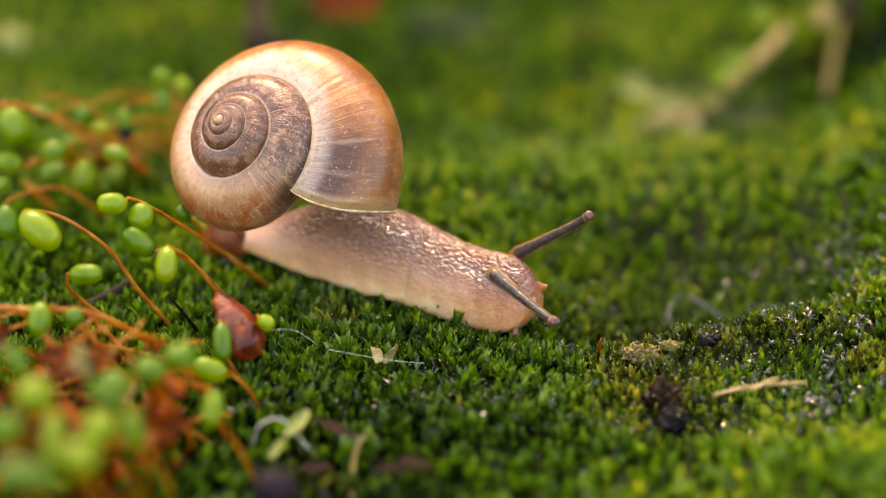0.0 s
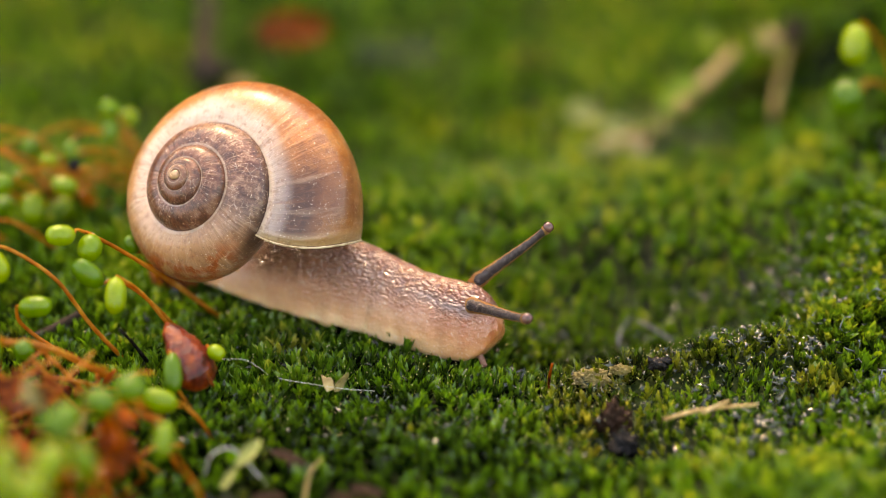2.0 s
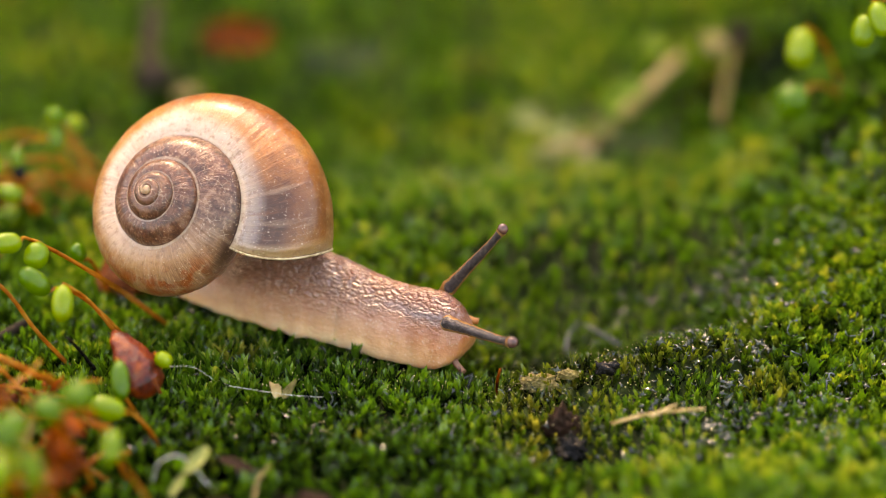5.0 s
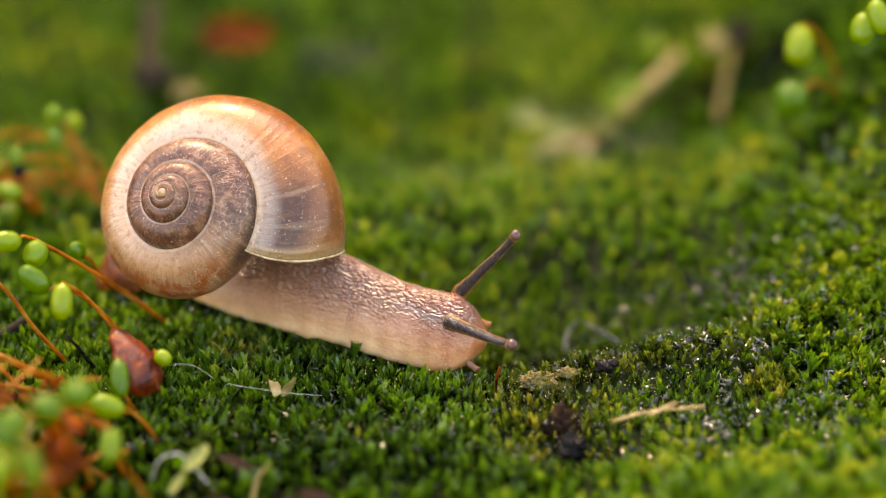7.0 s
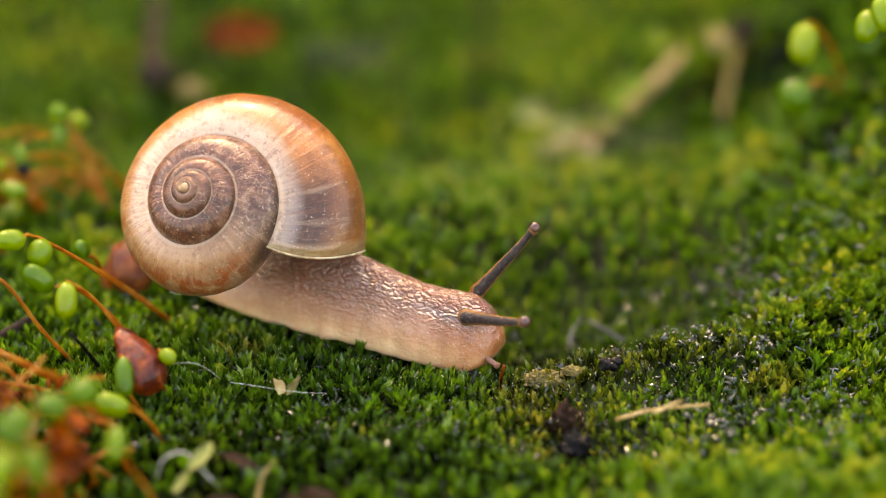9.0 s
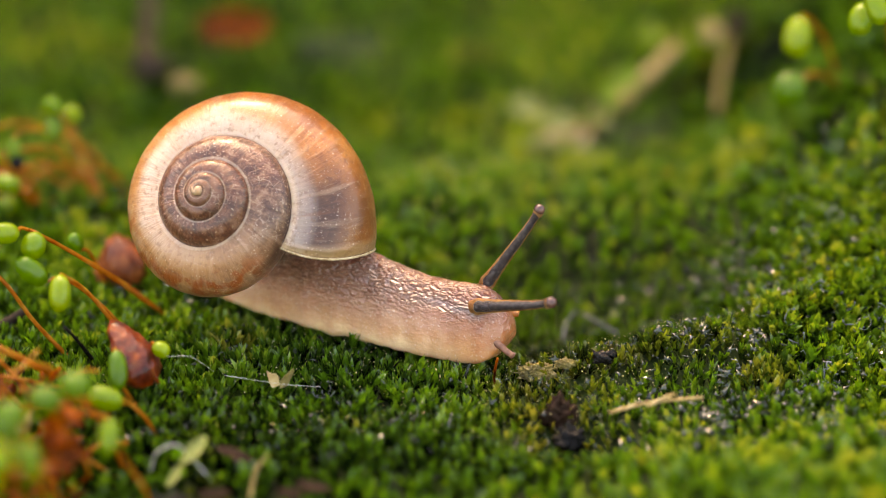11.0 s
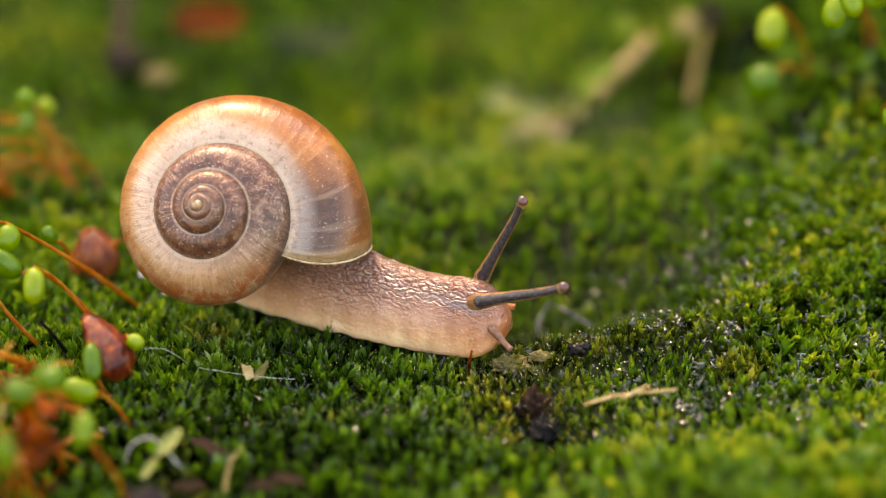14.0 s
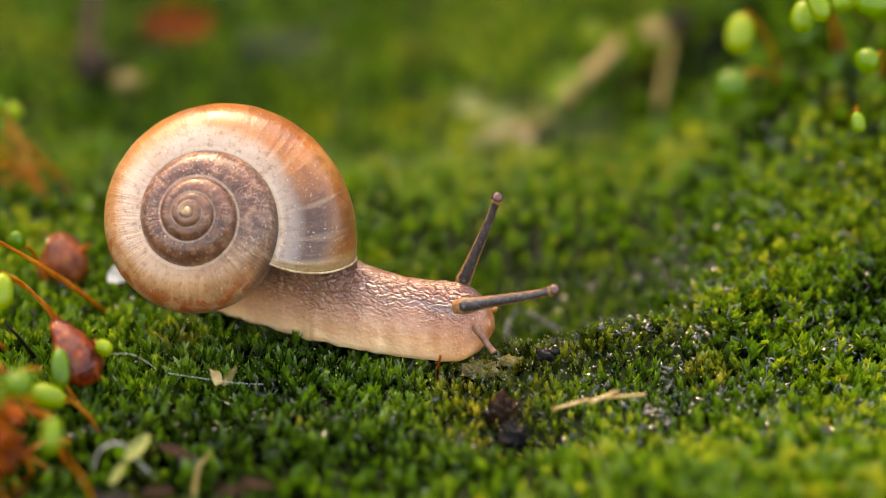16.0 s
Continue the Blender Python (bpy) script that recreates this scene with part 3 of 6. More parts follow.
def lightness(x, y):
    """Moss tone by place, with shade of hollow, snail and far gaps put in."""
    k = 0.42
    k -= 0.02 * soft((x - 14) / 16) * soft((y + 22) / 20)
    # Shade of the hollow, put into the tone.
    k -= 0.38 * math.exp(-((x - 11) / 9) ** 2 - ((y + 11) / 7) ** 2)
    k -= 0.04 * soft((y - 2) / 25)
    # Pale haze further back, painted as lighter moss.
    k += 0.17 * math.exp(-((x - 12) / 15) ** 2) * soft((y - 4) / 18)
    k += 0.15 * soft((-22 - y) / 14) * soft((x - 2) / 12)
    # Shaded moss along the snail's foot, painted darker.
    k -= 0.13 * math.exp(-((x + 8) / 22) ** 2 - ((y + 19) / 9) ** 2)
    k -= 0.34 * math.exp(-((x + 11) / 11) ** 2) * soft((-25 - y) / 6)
    # Two dark gaps in the background, their shade painted in.
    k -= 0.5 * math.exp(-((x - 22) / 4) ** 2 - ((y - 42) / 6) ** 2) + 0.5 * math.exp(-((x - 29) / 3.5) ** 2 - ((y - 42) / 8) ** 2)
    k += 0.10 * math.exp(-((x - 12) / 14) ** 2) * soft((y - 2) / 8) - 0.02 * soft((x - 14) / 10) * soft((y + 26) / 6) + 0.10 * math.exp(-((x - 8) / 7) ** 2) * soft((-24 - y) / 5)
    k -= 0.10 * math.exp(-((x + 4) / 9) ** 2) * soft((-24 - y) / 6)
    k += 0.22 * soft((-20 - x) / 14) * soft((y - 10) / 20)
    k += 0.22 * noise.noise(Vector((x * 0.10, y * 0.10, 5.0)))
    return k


def dryness(x, y):
    """Brown and golden shoots along the crest, round the pit and in spots."""
    k = 0.42 * math.exp(-((y + 20.5 - 0.33 * (x - 9)) / 2.6) ** 2) * soft((x - 2) / 4) * soft((30 - x) / 12)
    k += 0.7 * math.exp(-((x - 8) / 4) ** 2 - ((y + 27) / 5) ** 2)
    k += 0.6 * math.exp(-((x - 9) / 5) ** 2 - ((y + 13) / 5) ** 2)
    k += 0.5 * soft((noise.noise(Vector((x * 0.16, y * 0.16, 12.0))) - 0.36) / 0.3)
    return min(0.9, k)


def moss():
    near = lambda x, y: -34 <= y < 4
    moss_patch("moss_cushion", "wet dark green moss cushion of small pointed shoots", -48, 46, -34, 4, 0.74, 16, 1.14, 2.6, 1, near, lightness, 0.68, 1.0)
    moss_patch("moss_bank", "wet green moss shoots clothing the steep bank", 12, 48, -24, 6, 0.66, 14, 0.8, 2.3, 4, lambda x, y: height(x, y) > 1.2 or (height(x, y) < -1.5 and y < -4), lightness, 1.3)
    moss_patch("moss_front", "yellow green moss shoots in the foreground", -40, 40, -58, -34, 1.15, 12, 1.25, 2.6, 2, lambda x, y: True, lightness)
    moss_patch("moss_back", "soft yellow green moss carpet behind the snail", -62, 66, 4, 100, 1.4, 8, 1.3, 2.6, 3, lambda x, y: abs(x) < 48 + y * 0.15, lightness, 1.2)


# ---- snail ----
def shell(parent):
    """Log-spiral whorls: G millimetres at the lip, growing W times a turn."""
    G, RR, HH, EL, W, TURNS = 6.24, 0.665, 1.370, 1.025, 1.82, 5.0
    APEX = Vector((-0.017, -1.725, 8.25))
    NT, NS = 420, 40
    verts, uvs = [], []

    def ring(t0, shrink=1.0):
        out = []
        for j in range(NS):
            s = 2 * math.pi * j / NS
            # the mouth is oblique: it reaches further on the suture side
            th = t0 + (0.05 + 0.22 * math.sin(s - 0.7)) * soft((t0 + 3.5) / 3.5)
            g = G * W ** (th / (2 * math.pi))
            wig = 1 + 0.004 * math.sin(th * 23) + 0.003 * noise.noise(Vector((th * 6, 0, 0)))
            r = RR * g * shrink * wig
            rad = g * soft((t0 + TURNS * 2 * math.pi) / 4.0) + r * math.cos(s)
            out.append(APEX + Vector((rad * math.cos(th), -rad * math.sin(th), -HH * g + r * EL * math.sin(s))))
        return out

    for i in range(NT + 1):
        th = -TURNS * 2 * math.pi * (1 - i / NT)
        verts += ring(th)
    inner = 40
    for i in range(inner + 1):                          # inside wall of the mouth
        verts += ring(-0.9 * i / inner, 0.955)
    rows = NT + 1 + inner + 1
    faces = []
    for i in range(rows - 1):
        for j in range(NS):
            k = (j + 1) % NS
            faces.append((i * NS + j, i * NS + k, (i + 1) * NS + k, (i + 1) * NS + j))
    faces.append(tuple(range(NS)))
    me = mesh_of("shell", verts, faces, SHELL)
    layer = me.uv_layers.new(name="whorl")
    for poly in me.polygons:
        js = [me.loops[li].vertex_index % NS for li in poly.loop_indices]
        wrap = max(js) - min(js) > NS / 2
        for li, j in zip(poly.loop_indices, js):
            i = me.loops[li].vertex_index // NS
            u = max(0.0, 1 - TURNS * (1 - i / NT) / 4.6) if i <= NT else 0.99
            layer.data[li].uv = (u, (j + (NS if wrap and j == 0 else 0)) / NS)
    ob = part("shell", me, parent, "tan and brown spiral shell with darker inner whorls")
    av, af = lump((0.34, 0.34, 0.32), 11, 0.05, 1.0, 14, 20)
    tip = part("apex", mesh_of("apex", av, af, SHELL), ob, "worn cream tip of the shell")
    tip.location = (APEX + Vector((0, 0, -0.52))) * MM
    # lip: a thin rolled rim round the mouth
    rim = ring(0.012)
    pts = [rim[j % NS] for j in range(-13, 15)]
    lv, lf = tube(pts, lambda s: 0.085 * (0.4 + 0.6 * math.sin(math.pi * s) ** 0.5), n=60, sides=8, wobble=0.25, seed=4)
    part("lip", mesh_of("lip", lv, lf, LIP), ob, "chipped cream rim of the shell mouth")
    # mantle: soft collar that fills the mouth
    g = G * W ** (-0.30 / (2 * math.pi))
    c = APEX + Vector((g * math.cos(-0.30), -g * math.sin(-0.30), -HH * g))
    mv, mf = lump((RR * g * 0.95, RR * g * 0.55, RR * g * 0.97), 3, 0.03)
    mo = part("mantle", mesh_of("mantle", mv, mf, SKIN), ob, "pale collar inside the shell mouth")
    mo.location = c * MM
    return ob


def body_rows(x):
    """Top, half width and sole of the body at x mm before the feeler base."""
    xs = [-25.8, -24.5, -22, -19, -15.5, -12, -9, -5.6, -3, -0.6, 0.5, 1.3, 1.8, 2.05]
    top = [0.9, 1.2, 1.9, 3.2, 5.2, 6.0, 5.35, 4.45, 4.15, 4.3, 4.15, 3.4, 2.6, 1.7]
    wid = [0.15, 0.8, 1.6, 2.2, 2.6, 2.8, 2.8, 2.65, 2.5, 2.3, 2.1, 1.7, 1.25, 0.5]
    sole = [0.7, 0.45, 0.15, -0.1, -0.3, -0.45, -0.55, -0.8, -1.1, -1.2, -1.0, -0.5, 0.2, 1.0]
    return (np.interp(x, xs, top), np.interp(x, xs, wid), np.interp(x, xs, sole))


def body_mesh(name, x0, x1, n, tuck0, tuck1):
    """Swept body from x0 to x1; tuck: share by which that end shrinks into its neighbour."""
    rng = random.Random(7)
    NS = 36
    verts, faces = [], []
    xs = [x0 + (x1 - x0) * (0.5 - 0.5 * math.cos(math.pi * i / n)) for i in range(n + 1)]
    for i, x in enumerate(xs):
        lo = [np.mean([v[k] for v in (body_rows(x - 0.5), body_rows(x), body_rows(x + 0.35))]) for k in range(3)]
        top, w, sole = lo if x < 1.0 else body_rows(x)
        k = 1 - tuck0 * (1 - soft((x - x0) / 13)) ** 4 - tuck1 * (1 - soft((x1 - x) / 10)) ** 4
        mid = (top + sole) / 2
        for j in range(NS):
            a = 2 * math.pi * j / NS
            c, s = math.cos(a), math.sin(a)
            y = w * math.copysign(abs(c) ** 0.85, c)
            if s >= 0:
                z = sole + 0.7 + (top - sole - 0.7) * s ** 0.92
                y *= 1 - 0.30 * s ** 1.5
            else:
                z = sole + 0.7 + 0.7 * math.copysign(abs(s) ** 0.6, s)
                y *= 1.04
            frill = 0.10 * noise.noise(Vector((x * 0.9, 3.0 * (1 if c > 0 else -1), 0))) * max(0.0, 0.6 - abs(s)) / 0.6
            fold = 0.05 * noise.noise(Vector((x * 0.8, a * 1.5, 4.0)))
            q = 1 + frill + fold
            verts.append((x, y * k * q, mid + (z - mid) * k * (1 + fold)))
    for i in range(n):
        for j in range(NS):
            k = (j + 1) % NS
            faces.append((i * NS + j, i * NS + k, (i + 1) * NS + k, (i + 1) * NS + j))
    faces.append(tuple(reversed(range(NS))))
    faces.append(tuple(n * NS + j for j in range(NS)))
    return mesh_of(name, verts, faces, SKIN)


def sleeve(length, rx, ry, n, sides, seed, rough=0.0):
    """Verts and faces of a closed sleeve up z from -0.5 mm; rx(s), ry(s) are half widths, s 0..1."""
    verts, faces = [], []
    for i in range(n + 1):
        s = i / n
        bend = 0.10 * math.sin(math.pi * s) + 0.03 * math.sin(7 * s + seed)
        for j in range(sides):
            a = 2 * math.pi * j / sides
            k = 1 + rough * noise.noise(Vector((math.cos(a) * 2, math.sin(a) * 2, s * length * 3 + seed)))
            verts.append(Vector((bend + rx(s) * k * math.cos(a), ry(s) * k * math.sin(a), -0.5 + s * (length + 0.5))))
    for i in range(n):
        for j in range(sides):
            k = (j + 1) % sides
            faces.append((i * sides + j, i * sides + k, (i + 1) * sides + k, (i + 1) * sides + j))
    faces += [tuple(reversed(range(sides))), tuple(n * sides + j for j in range(sides))]
    return verts, faces


def tentacle(name, parent, length, r0, r1, knob, material, label, eye):
    def rad(s):
        r = (r0 * (1 + (0.55 if eye else 0.35) * math.exp(-s * 9)) * (1 - s) + r1 * s) * (0.55 + 0.45 * soft(s / 0.10))
        return r + (knob - r1) * math.exp(-((s - 0.955) / 0.045) ** 2) if s < 0.985 else (knob * 0.55 if s < 0.999 else knob * 0.2)
    # Skin flattened so gold fringes show each side, imitating a back-lit rim.
    flat = (lambda s: rad(s) * (0.62 + 0.38 * soft((s - 0.88) / 0.06))) if eye else rad
    ob = part(name, mesh_of(name, *sleeve(length, rad, flat, 70, 18, 2, 0.08), material), parent, label)
    if eye:
        low = lambda s: soft((s + 0.01) / 0.13) * soft((1.0 - s) / 0.03)
        core = sleeve(length - 0.12, lambda s: 0.84 * rad(s) * low(s) + 0.01, lambda s: 0.92 * rad(s) * low(s) + 0.01, 90, 18, 2, 0.16)
        part("core", mesh_of("core", *core, CORE), ob, "slate grey muscle inside the feeler")
        ev, ef = lump((knob * 1.12, knob * 1.12, knob * 1.1), 5, 0.06)
        e = part("eye", mesh_of("eye", ev, ef, EYED), ob, "dark rounded eye tip")
        e.location = (0, 0, (length - 0.2) * MM)
    return ob


def snail():
    root = thing("snail", "small land snail with tan brown shell crawling over moss", "snail")
    p = {"snail": root, "shell": shell(root)}
    p["foot"] = part("foot", body_mesh("foot", -25.8, -2.6, 70, 0.0, 0.6), root, "pale translucent foot with wrinkled wet skin")
    p["head"] = part("head", body_mesh("head", -16.0, 2.05, 76, 0.6, 0.0), root, "brownish wet head and neck")
    for key, nm, args in (("far", "upper_tentacle", (7.45, 0.50, 0.24, 0.36)), ("near", "upper_tentacle", (7.3, 0.52, 0.26, 0.38))):
        p[key] = tentacle(nm, root, *args, TENT, "long slate brown feeler with an eye at its tip", True)
    p["low"] = tentacle("lower_tentacle", root, 1.9, 0.30, 0.20, 0.24, LOWT, "short pale lower feeler", False)
    p["low_far"] = tentacle("lower_tentacle", root, 0.5, 0.28, 0.22, 0.24, AMBER, "short amber lower feeler on the far side", False)
    return p


# ---- moss capsules ----
def sporophyte(centre, way, length, width, stalk, bright=""):
    base = Vector(stalk[-1])
    base.z = min(base.z, height(base.x, base.y) - 1.2)
    root = thing("moss_sporophyte", bright or "plump green moss capsule nodding on a thin rusty stalk", "moss capsule", "moss capsules on stalks", base)
    rnd = random.Random(round(centre[0] * 10 + centre[1] * 100))
    d = Vector(way).normalized()
    q = d.to_track_quat("Z", "Y").to_matrix()
    verts, faces = [], []
    N, S = 14, 14
    prof = [(0.0, 0.12), (0.03, 0.36), (0.08, 0.58), (0.16, 0.78), (0.30, 0.95), (0.45, 1.0), (0.62, 0.99), (0.78, 0.90), (0.90, 0.70), (0.96, 0.48), (0.985, 0.32), (1.0, 0.10)]
    px, pr = [a for a, _ in prof], [b for _, b in prof]
    for i in range(N + 1):
        s = 0.5 - 0.5 * math.cos(math.pi * i / N)
        r = float(np.interp(s, px, pr)) * width / 2
        for j in range(S):
            a = 2 * math.pi * j / S
            k = 1 + 0.035 * noise.noise(Vector((s * 4, a, centre[0])))
            v = Vector((r * math.cos(a) * k, r * math.sin(a) * k, (s - 0.5) * length))
            verts.append(q @ v + Vector(centre) - base)
    for i in range(N):
        for j in range(S):
            k = (j + 1) % S
            faces.append((i * S + j, i * S + k, (i + 1) * S + k, (i + 1) * S + j))
    faces += [tuple(reversed(range(S))), tuple(N * S + j for j in range(S))]
    part("capsule", mesh_of("capsule", verts, faces, CAPSULE), root, "smooth green capsule")
    pts = [Vector(p) - base for p in stalk[:-1]] + [Vector((0, 0, 0))]
    tv, tf = tube(pts, lambda s: 0.10 + 0.07 * s, n=22, sides=7, wobble=0.1, seed=1)
    part("stalk", mesh_of("stalk", tv, tf, STALK), root, "thin rusty orange stalk")
    return root


def simple(name, vf, material, label, category, pos, rot=(0, 0, 0), group="", smooth=True):
    ob = new(name, mesh_of(name, *vf, material, smooth))
    ob.matrix_world = at(*pos, *rot)
    return tagged(ob, label, category, group)


# ---- build ----
ground()
moss()
SNAIL = snail()
sporophyte((-29.7, -20.6, 10.3), (-0.96, -0.25, 0.10), 2.1, 1.5, [(-28.8, -20.3, 10.2), (-28.6, -18.7, 9.8), (-26.3, -16.1, 7.2), (-22.7, -13.2, 3.0), (-19.4, -9.5, -1.6)])
sporophyte((-27.8, -20.0, 9.1), (-0.31, -0.62, -0.72), 1.9, 1.7, [(-27.5, -19.5, 9.8), (-28.2, -18.0, 9.3), (-26.4, -15.5, 6.9), (-22.7, -12.7, 2.9), (-19.6, -9.2, -1.6)])
sporophyte((-27.8, -21.7, 7.9), (-0.75, 0.02, 0.66), 2.6, 1.6, [(-26.9, -21.7, 7.1), (-26.2, -20.6, 6.9), (-24.9, -18.6, 5.2), (-23.2, -16.3, 2.1), (-21.7, -13.7, -1.6)])
sporophyte((-25.8, -23.2, 7.0), (-0.01, -0.64, -0.77), 2.6, 1.5, [(-25.8, -22.4, 8.0), (-25.7, -21.4, 7.5), (-24.4, -19.5, 5.4), (-22.9, -17.4, 2.0), (-21.4, -14.6, -1.6)])
sporophyte((-34.4, -23.2, 9.4), (0.74, -0.47, -0.48), 3.5, 2.2, [(-35.6, -22.4, 10.2), (-35.3, -21.8, 10.2), (-33.2, -20.5, 9.1), (-30.3, -19.4, 6.3), (-28.2, -18.4, 2.4), (-25.6, -17.1, -1.6)])
sporophyte((-31.3, -23.6, 6.3), (0.97, -0.15, 0.19), 2.4, 1.5, [(-32.3, -23.4, 6.1), (-32.7, -22.7, 5.8), (-32.5, -21.6, 3.9), (-30.0, -20.4, 1.1), (-27.3, -18.6, -1.6)])
sporophyte((-25.9, -10.9, 5.1), (-0.49, 0.13, 0.86), 1.4, 1.1, [(-25.6, -11.0, 4.5), (-25.2, -9.8, 3.9), (-24.6, -7.9, 1.4), (-24.3, -5.4, -1.6)])
sporophyte((-39.7, 0.9, 6.6), (0.43, -0.58, -0.69), 2.9, 2.2, [(-40.3, 1.7, 7.6), (-41.2, 2.7, 7.5), (-38.7, 4.8, 6.3), (-33.0, 6.4, 2.8), (-30.8, 8.4, -1.6)])
sporophyte((-29.5, 9.9, 6.9), (-0.75, 0.02, 0.66), 1.6, 1.3, [(-28.9, 9.8, 6.5), (-28.1, 9.3, 4.7), (-26.8, 8.8, 1.6), (-26.0, 8.6, -1.6)])
sporophyte((-29.5, 9.1, 5.3), (-0.06, -0.64, -0.77), 2.0, 1.3, [(-29.5, 9.7, 6.0), (-28.1, 8.9, 3.7), (-26.8, 8.5, 0.8), (-26.0, 8.6, -1.6)])
sporophyte((-28.4, 13.3, 4.8), (0.48, 0.16, 0.87), 1.3, 1.5, [(-28.7, 13.2, 4.3), (-27.8, 12.1, 3.0), (-26.5, 10.3, 0.5), (-25.6, 8.6, -1.6)])
sporophyte((-21.6, -28.1, 3.6), (0.09, -0.63, -0.77), 2.8, 1.3, [(-21.7, -27.3, 4.6), (-21.9, -26.7, 4.4), (-21.7, -27.4, 2.7), (-20.2, -25.0, -1.6)])
sporophyte((-18.9, -24.8, 3.5), (0.86, -0.40, -0.33), 1.3, 1.1, [(-19.4, -24.6, 3.7), (-19.6, -23.7, 3.4), (-19.9, -22.3, 1.4), (-20.0, -20.7, -1.6)])
sporophyte((-33.3, -32.0, 7.0), (-0.01, -0.64, -0.77), 2.4, 1.6, [(-33.3, -31.3, 7.9), (-33.1, -30.6, 7.4), (-31.5, -29.1, 5.8), (-29.1, -28.0, 1.9), (-27.1, -26.1, -1.6)])
sporophyte((-31.3, -30.2, 6.3), (0.36, -0.60, -0.72), 1.3, 1.4, [(-31.5, -29.8, 6.7), (-31.3, -28.9, 6.4), (-30.6, -27.4, 5.0), (-28.5, -26.1, 1.8), (-26.9, -24.5, -1.6)])
sporophyte((-22.1, -31.6, 3.3), (-0.91, -0.11, 0.40), 2.4, 1.6, [(-21.1, -31.5, 2.8), (-20.9, -30.9, 2.8), (-19.7, -30.0, 1.0), (-18.7, -29.1, -1.6)])
sporophyte((-24.5, -44.9, 10.1), (-0.95, -0.18, 0.25), 2.1, 1.8, [(-23.6, -44.7, 9.9), (-24.1, -42.9, 7.9), (-23.1, -39.3, 3.6), (-23.0, -34.4, -1.6)])
sporophyte((-22.7, -43.7, 10.5), (-0.18, 0.19, 0.97), 1.9, 2.1, [(-22.6, -43.8, 9.6), (-22.3, -41.5, 8.2), (-21.3, -37.7, 3.7), (-21.1, -32.5, -1.6)])
sporophyte((-20.8, -43.3, 6.6), (-0.06, -0.64, -0.77), 2.3, 1.4, [(-20.7, -42.6, 7.4), (-20.2, -42.6, 5.0), (-18.9, -41.4, 1.9), (-18.4, -39.6, -1.6)])
sporophyte((-30.3, -54.5, 13.3), (-0.90, -0.39, -0.20), 2.3, 2.1, [(-29.4, -54.1, 13.5), (-30.2, -51.4, 10.4), (-29.7, -45.7, 5.0), (-30.2, -38.2, -1.6)])
sporophyte((-26.3, -52.7, 12.3), (-0.75, 0.02, 0.66), 2.5, 1.4, [(-25.5, -52.8, 11.6), (-26.1, -49.9, 9.7), (-25.4, -44.9, 4.6), (-25.6, -38.2, -1.6)])
sporophyte((-28.6, -59.1, 12.9), (-0.01, -0.64, -0.77), 3.4, 1.3, [(-28.5, -58.1, 14.1), (-28.4, -56.1, 10.1), (-27.9, -50.8, 4.9), (-28.3, -43.7, -1.6)])
sporophyte((-26.5, -63.1, 13.8), (-0.96, -0.25, 0.10), 2.2, 2.1, [(-25.5, -62.8, 13.6), (-26.4, -59.9, 10.8), (-25.9, -54.0, 5.3), (-26.3, -46.3, -1.6)])
sporophyte((-24.3, -56.2, 11.9), (-0.18, 0.19, 0.97), 2.7, 1.4, [(-24.0, -56.5, 10.7), (-23.9, -53.6, 9.4), (-23.2, -48.9, 4.4), (-23.3, -42.6, -1.6)])
sporophyte((-29.2, -66.2, 14.3), (-0.95, -0.18, 0.25), 3.5, 1.9, [(-27.6, -65.9, 13.9), (-29.1, -62.8, 11.3), (-28.8, -56.7, 5.5), (-29.5, -48.6, -1.6)])
sporophyte((-26.4, -47.1, 10.2), (0.48, 0.16, 0.87), 1.7, 1.9, [(-26.8, -47.2, 9.5), (-26.0, -45.0, 8.0), (-25.1, -41.4, 3.6), (-25.0, -36.5, -1.6)])
sporophyte((-32.0, -50.1, 13.2), (-0.49, 0.13, 0.86), 2.4, 1.4, [(-31.4, -50.2, 12.2), (-31.8, -46.9, 10.4), (-31.4, -41.2, 5.0), (-31.9, -33.7, -1.6)])
sporophyte((-30.8, -62.4, 15.2), (-0.01, 0.20, 0.98), 2.0, 1.9, [(-30.8, -62.6, 14.3), (-30.8, -58.6, 12.0), (-30.7, -51.8, 5.9), (-31.5, -42.8, -1.6)])
sporophyte((-26.2, -57.1, 12.4), (-0.46, -0.60, -0.66), 2.3, 2.0, [(-25.6, -56.4, 13.2), (-25.9, -54.3, 9.8), (-25.3, -49.2, 4.6), (-25.5, -42.5, -1.6)])
sporophyte((30.7, -0.4, 18.0), (-0.17, -0.62, -0.76), 2.5, 1.8, [(30.9, 0.3, 18.9), (32.4, 4.0, 17.1), (34.7, 10.9, 13.1), (36.9, 19.2, 6.4), (39.0, 29.0, -1.6)])
sporophyte((31.5, -2.9, 19.9), (0.24, -0.62, -0.74), 2.7, 1.6, [(31.2, -2.1, 20.8), (31.8, 3.1, 19.1), (35.2, 12.8, 15.1), (39.2, 24.3, 7.8), (41.7, 37.6, -1.6)])
sporophyte((35.4, -1.8, 15.1), (-0.92, -0.35, -0.20), 1.8, 1.9, [(36.2, -1.5, 15.3), (37.3, 4.5, 13.1), (39.4, 14.7, 6.8), (41.4, 27.8, -1.6)])
sporophyte((35.6, -1.9, 19.5), (-0.96, -0.13, 0.25), 2.9, 2.0, [(36.8, -1.7, 19.2), (38.3, 5.8, 17.3), (41.1, 18.1, 9.3), (43.3, 33.9, -1.6)])
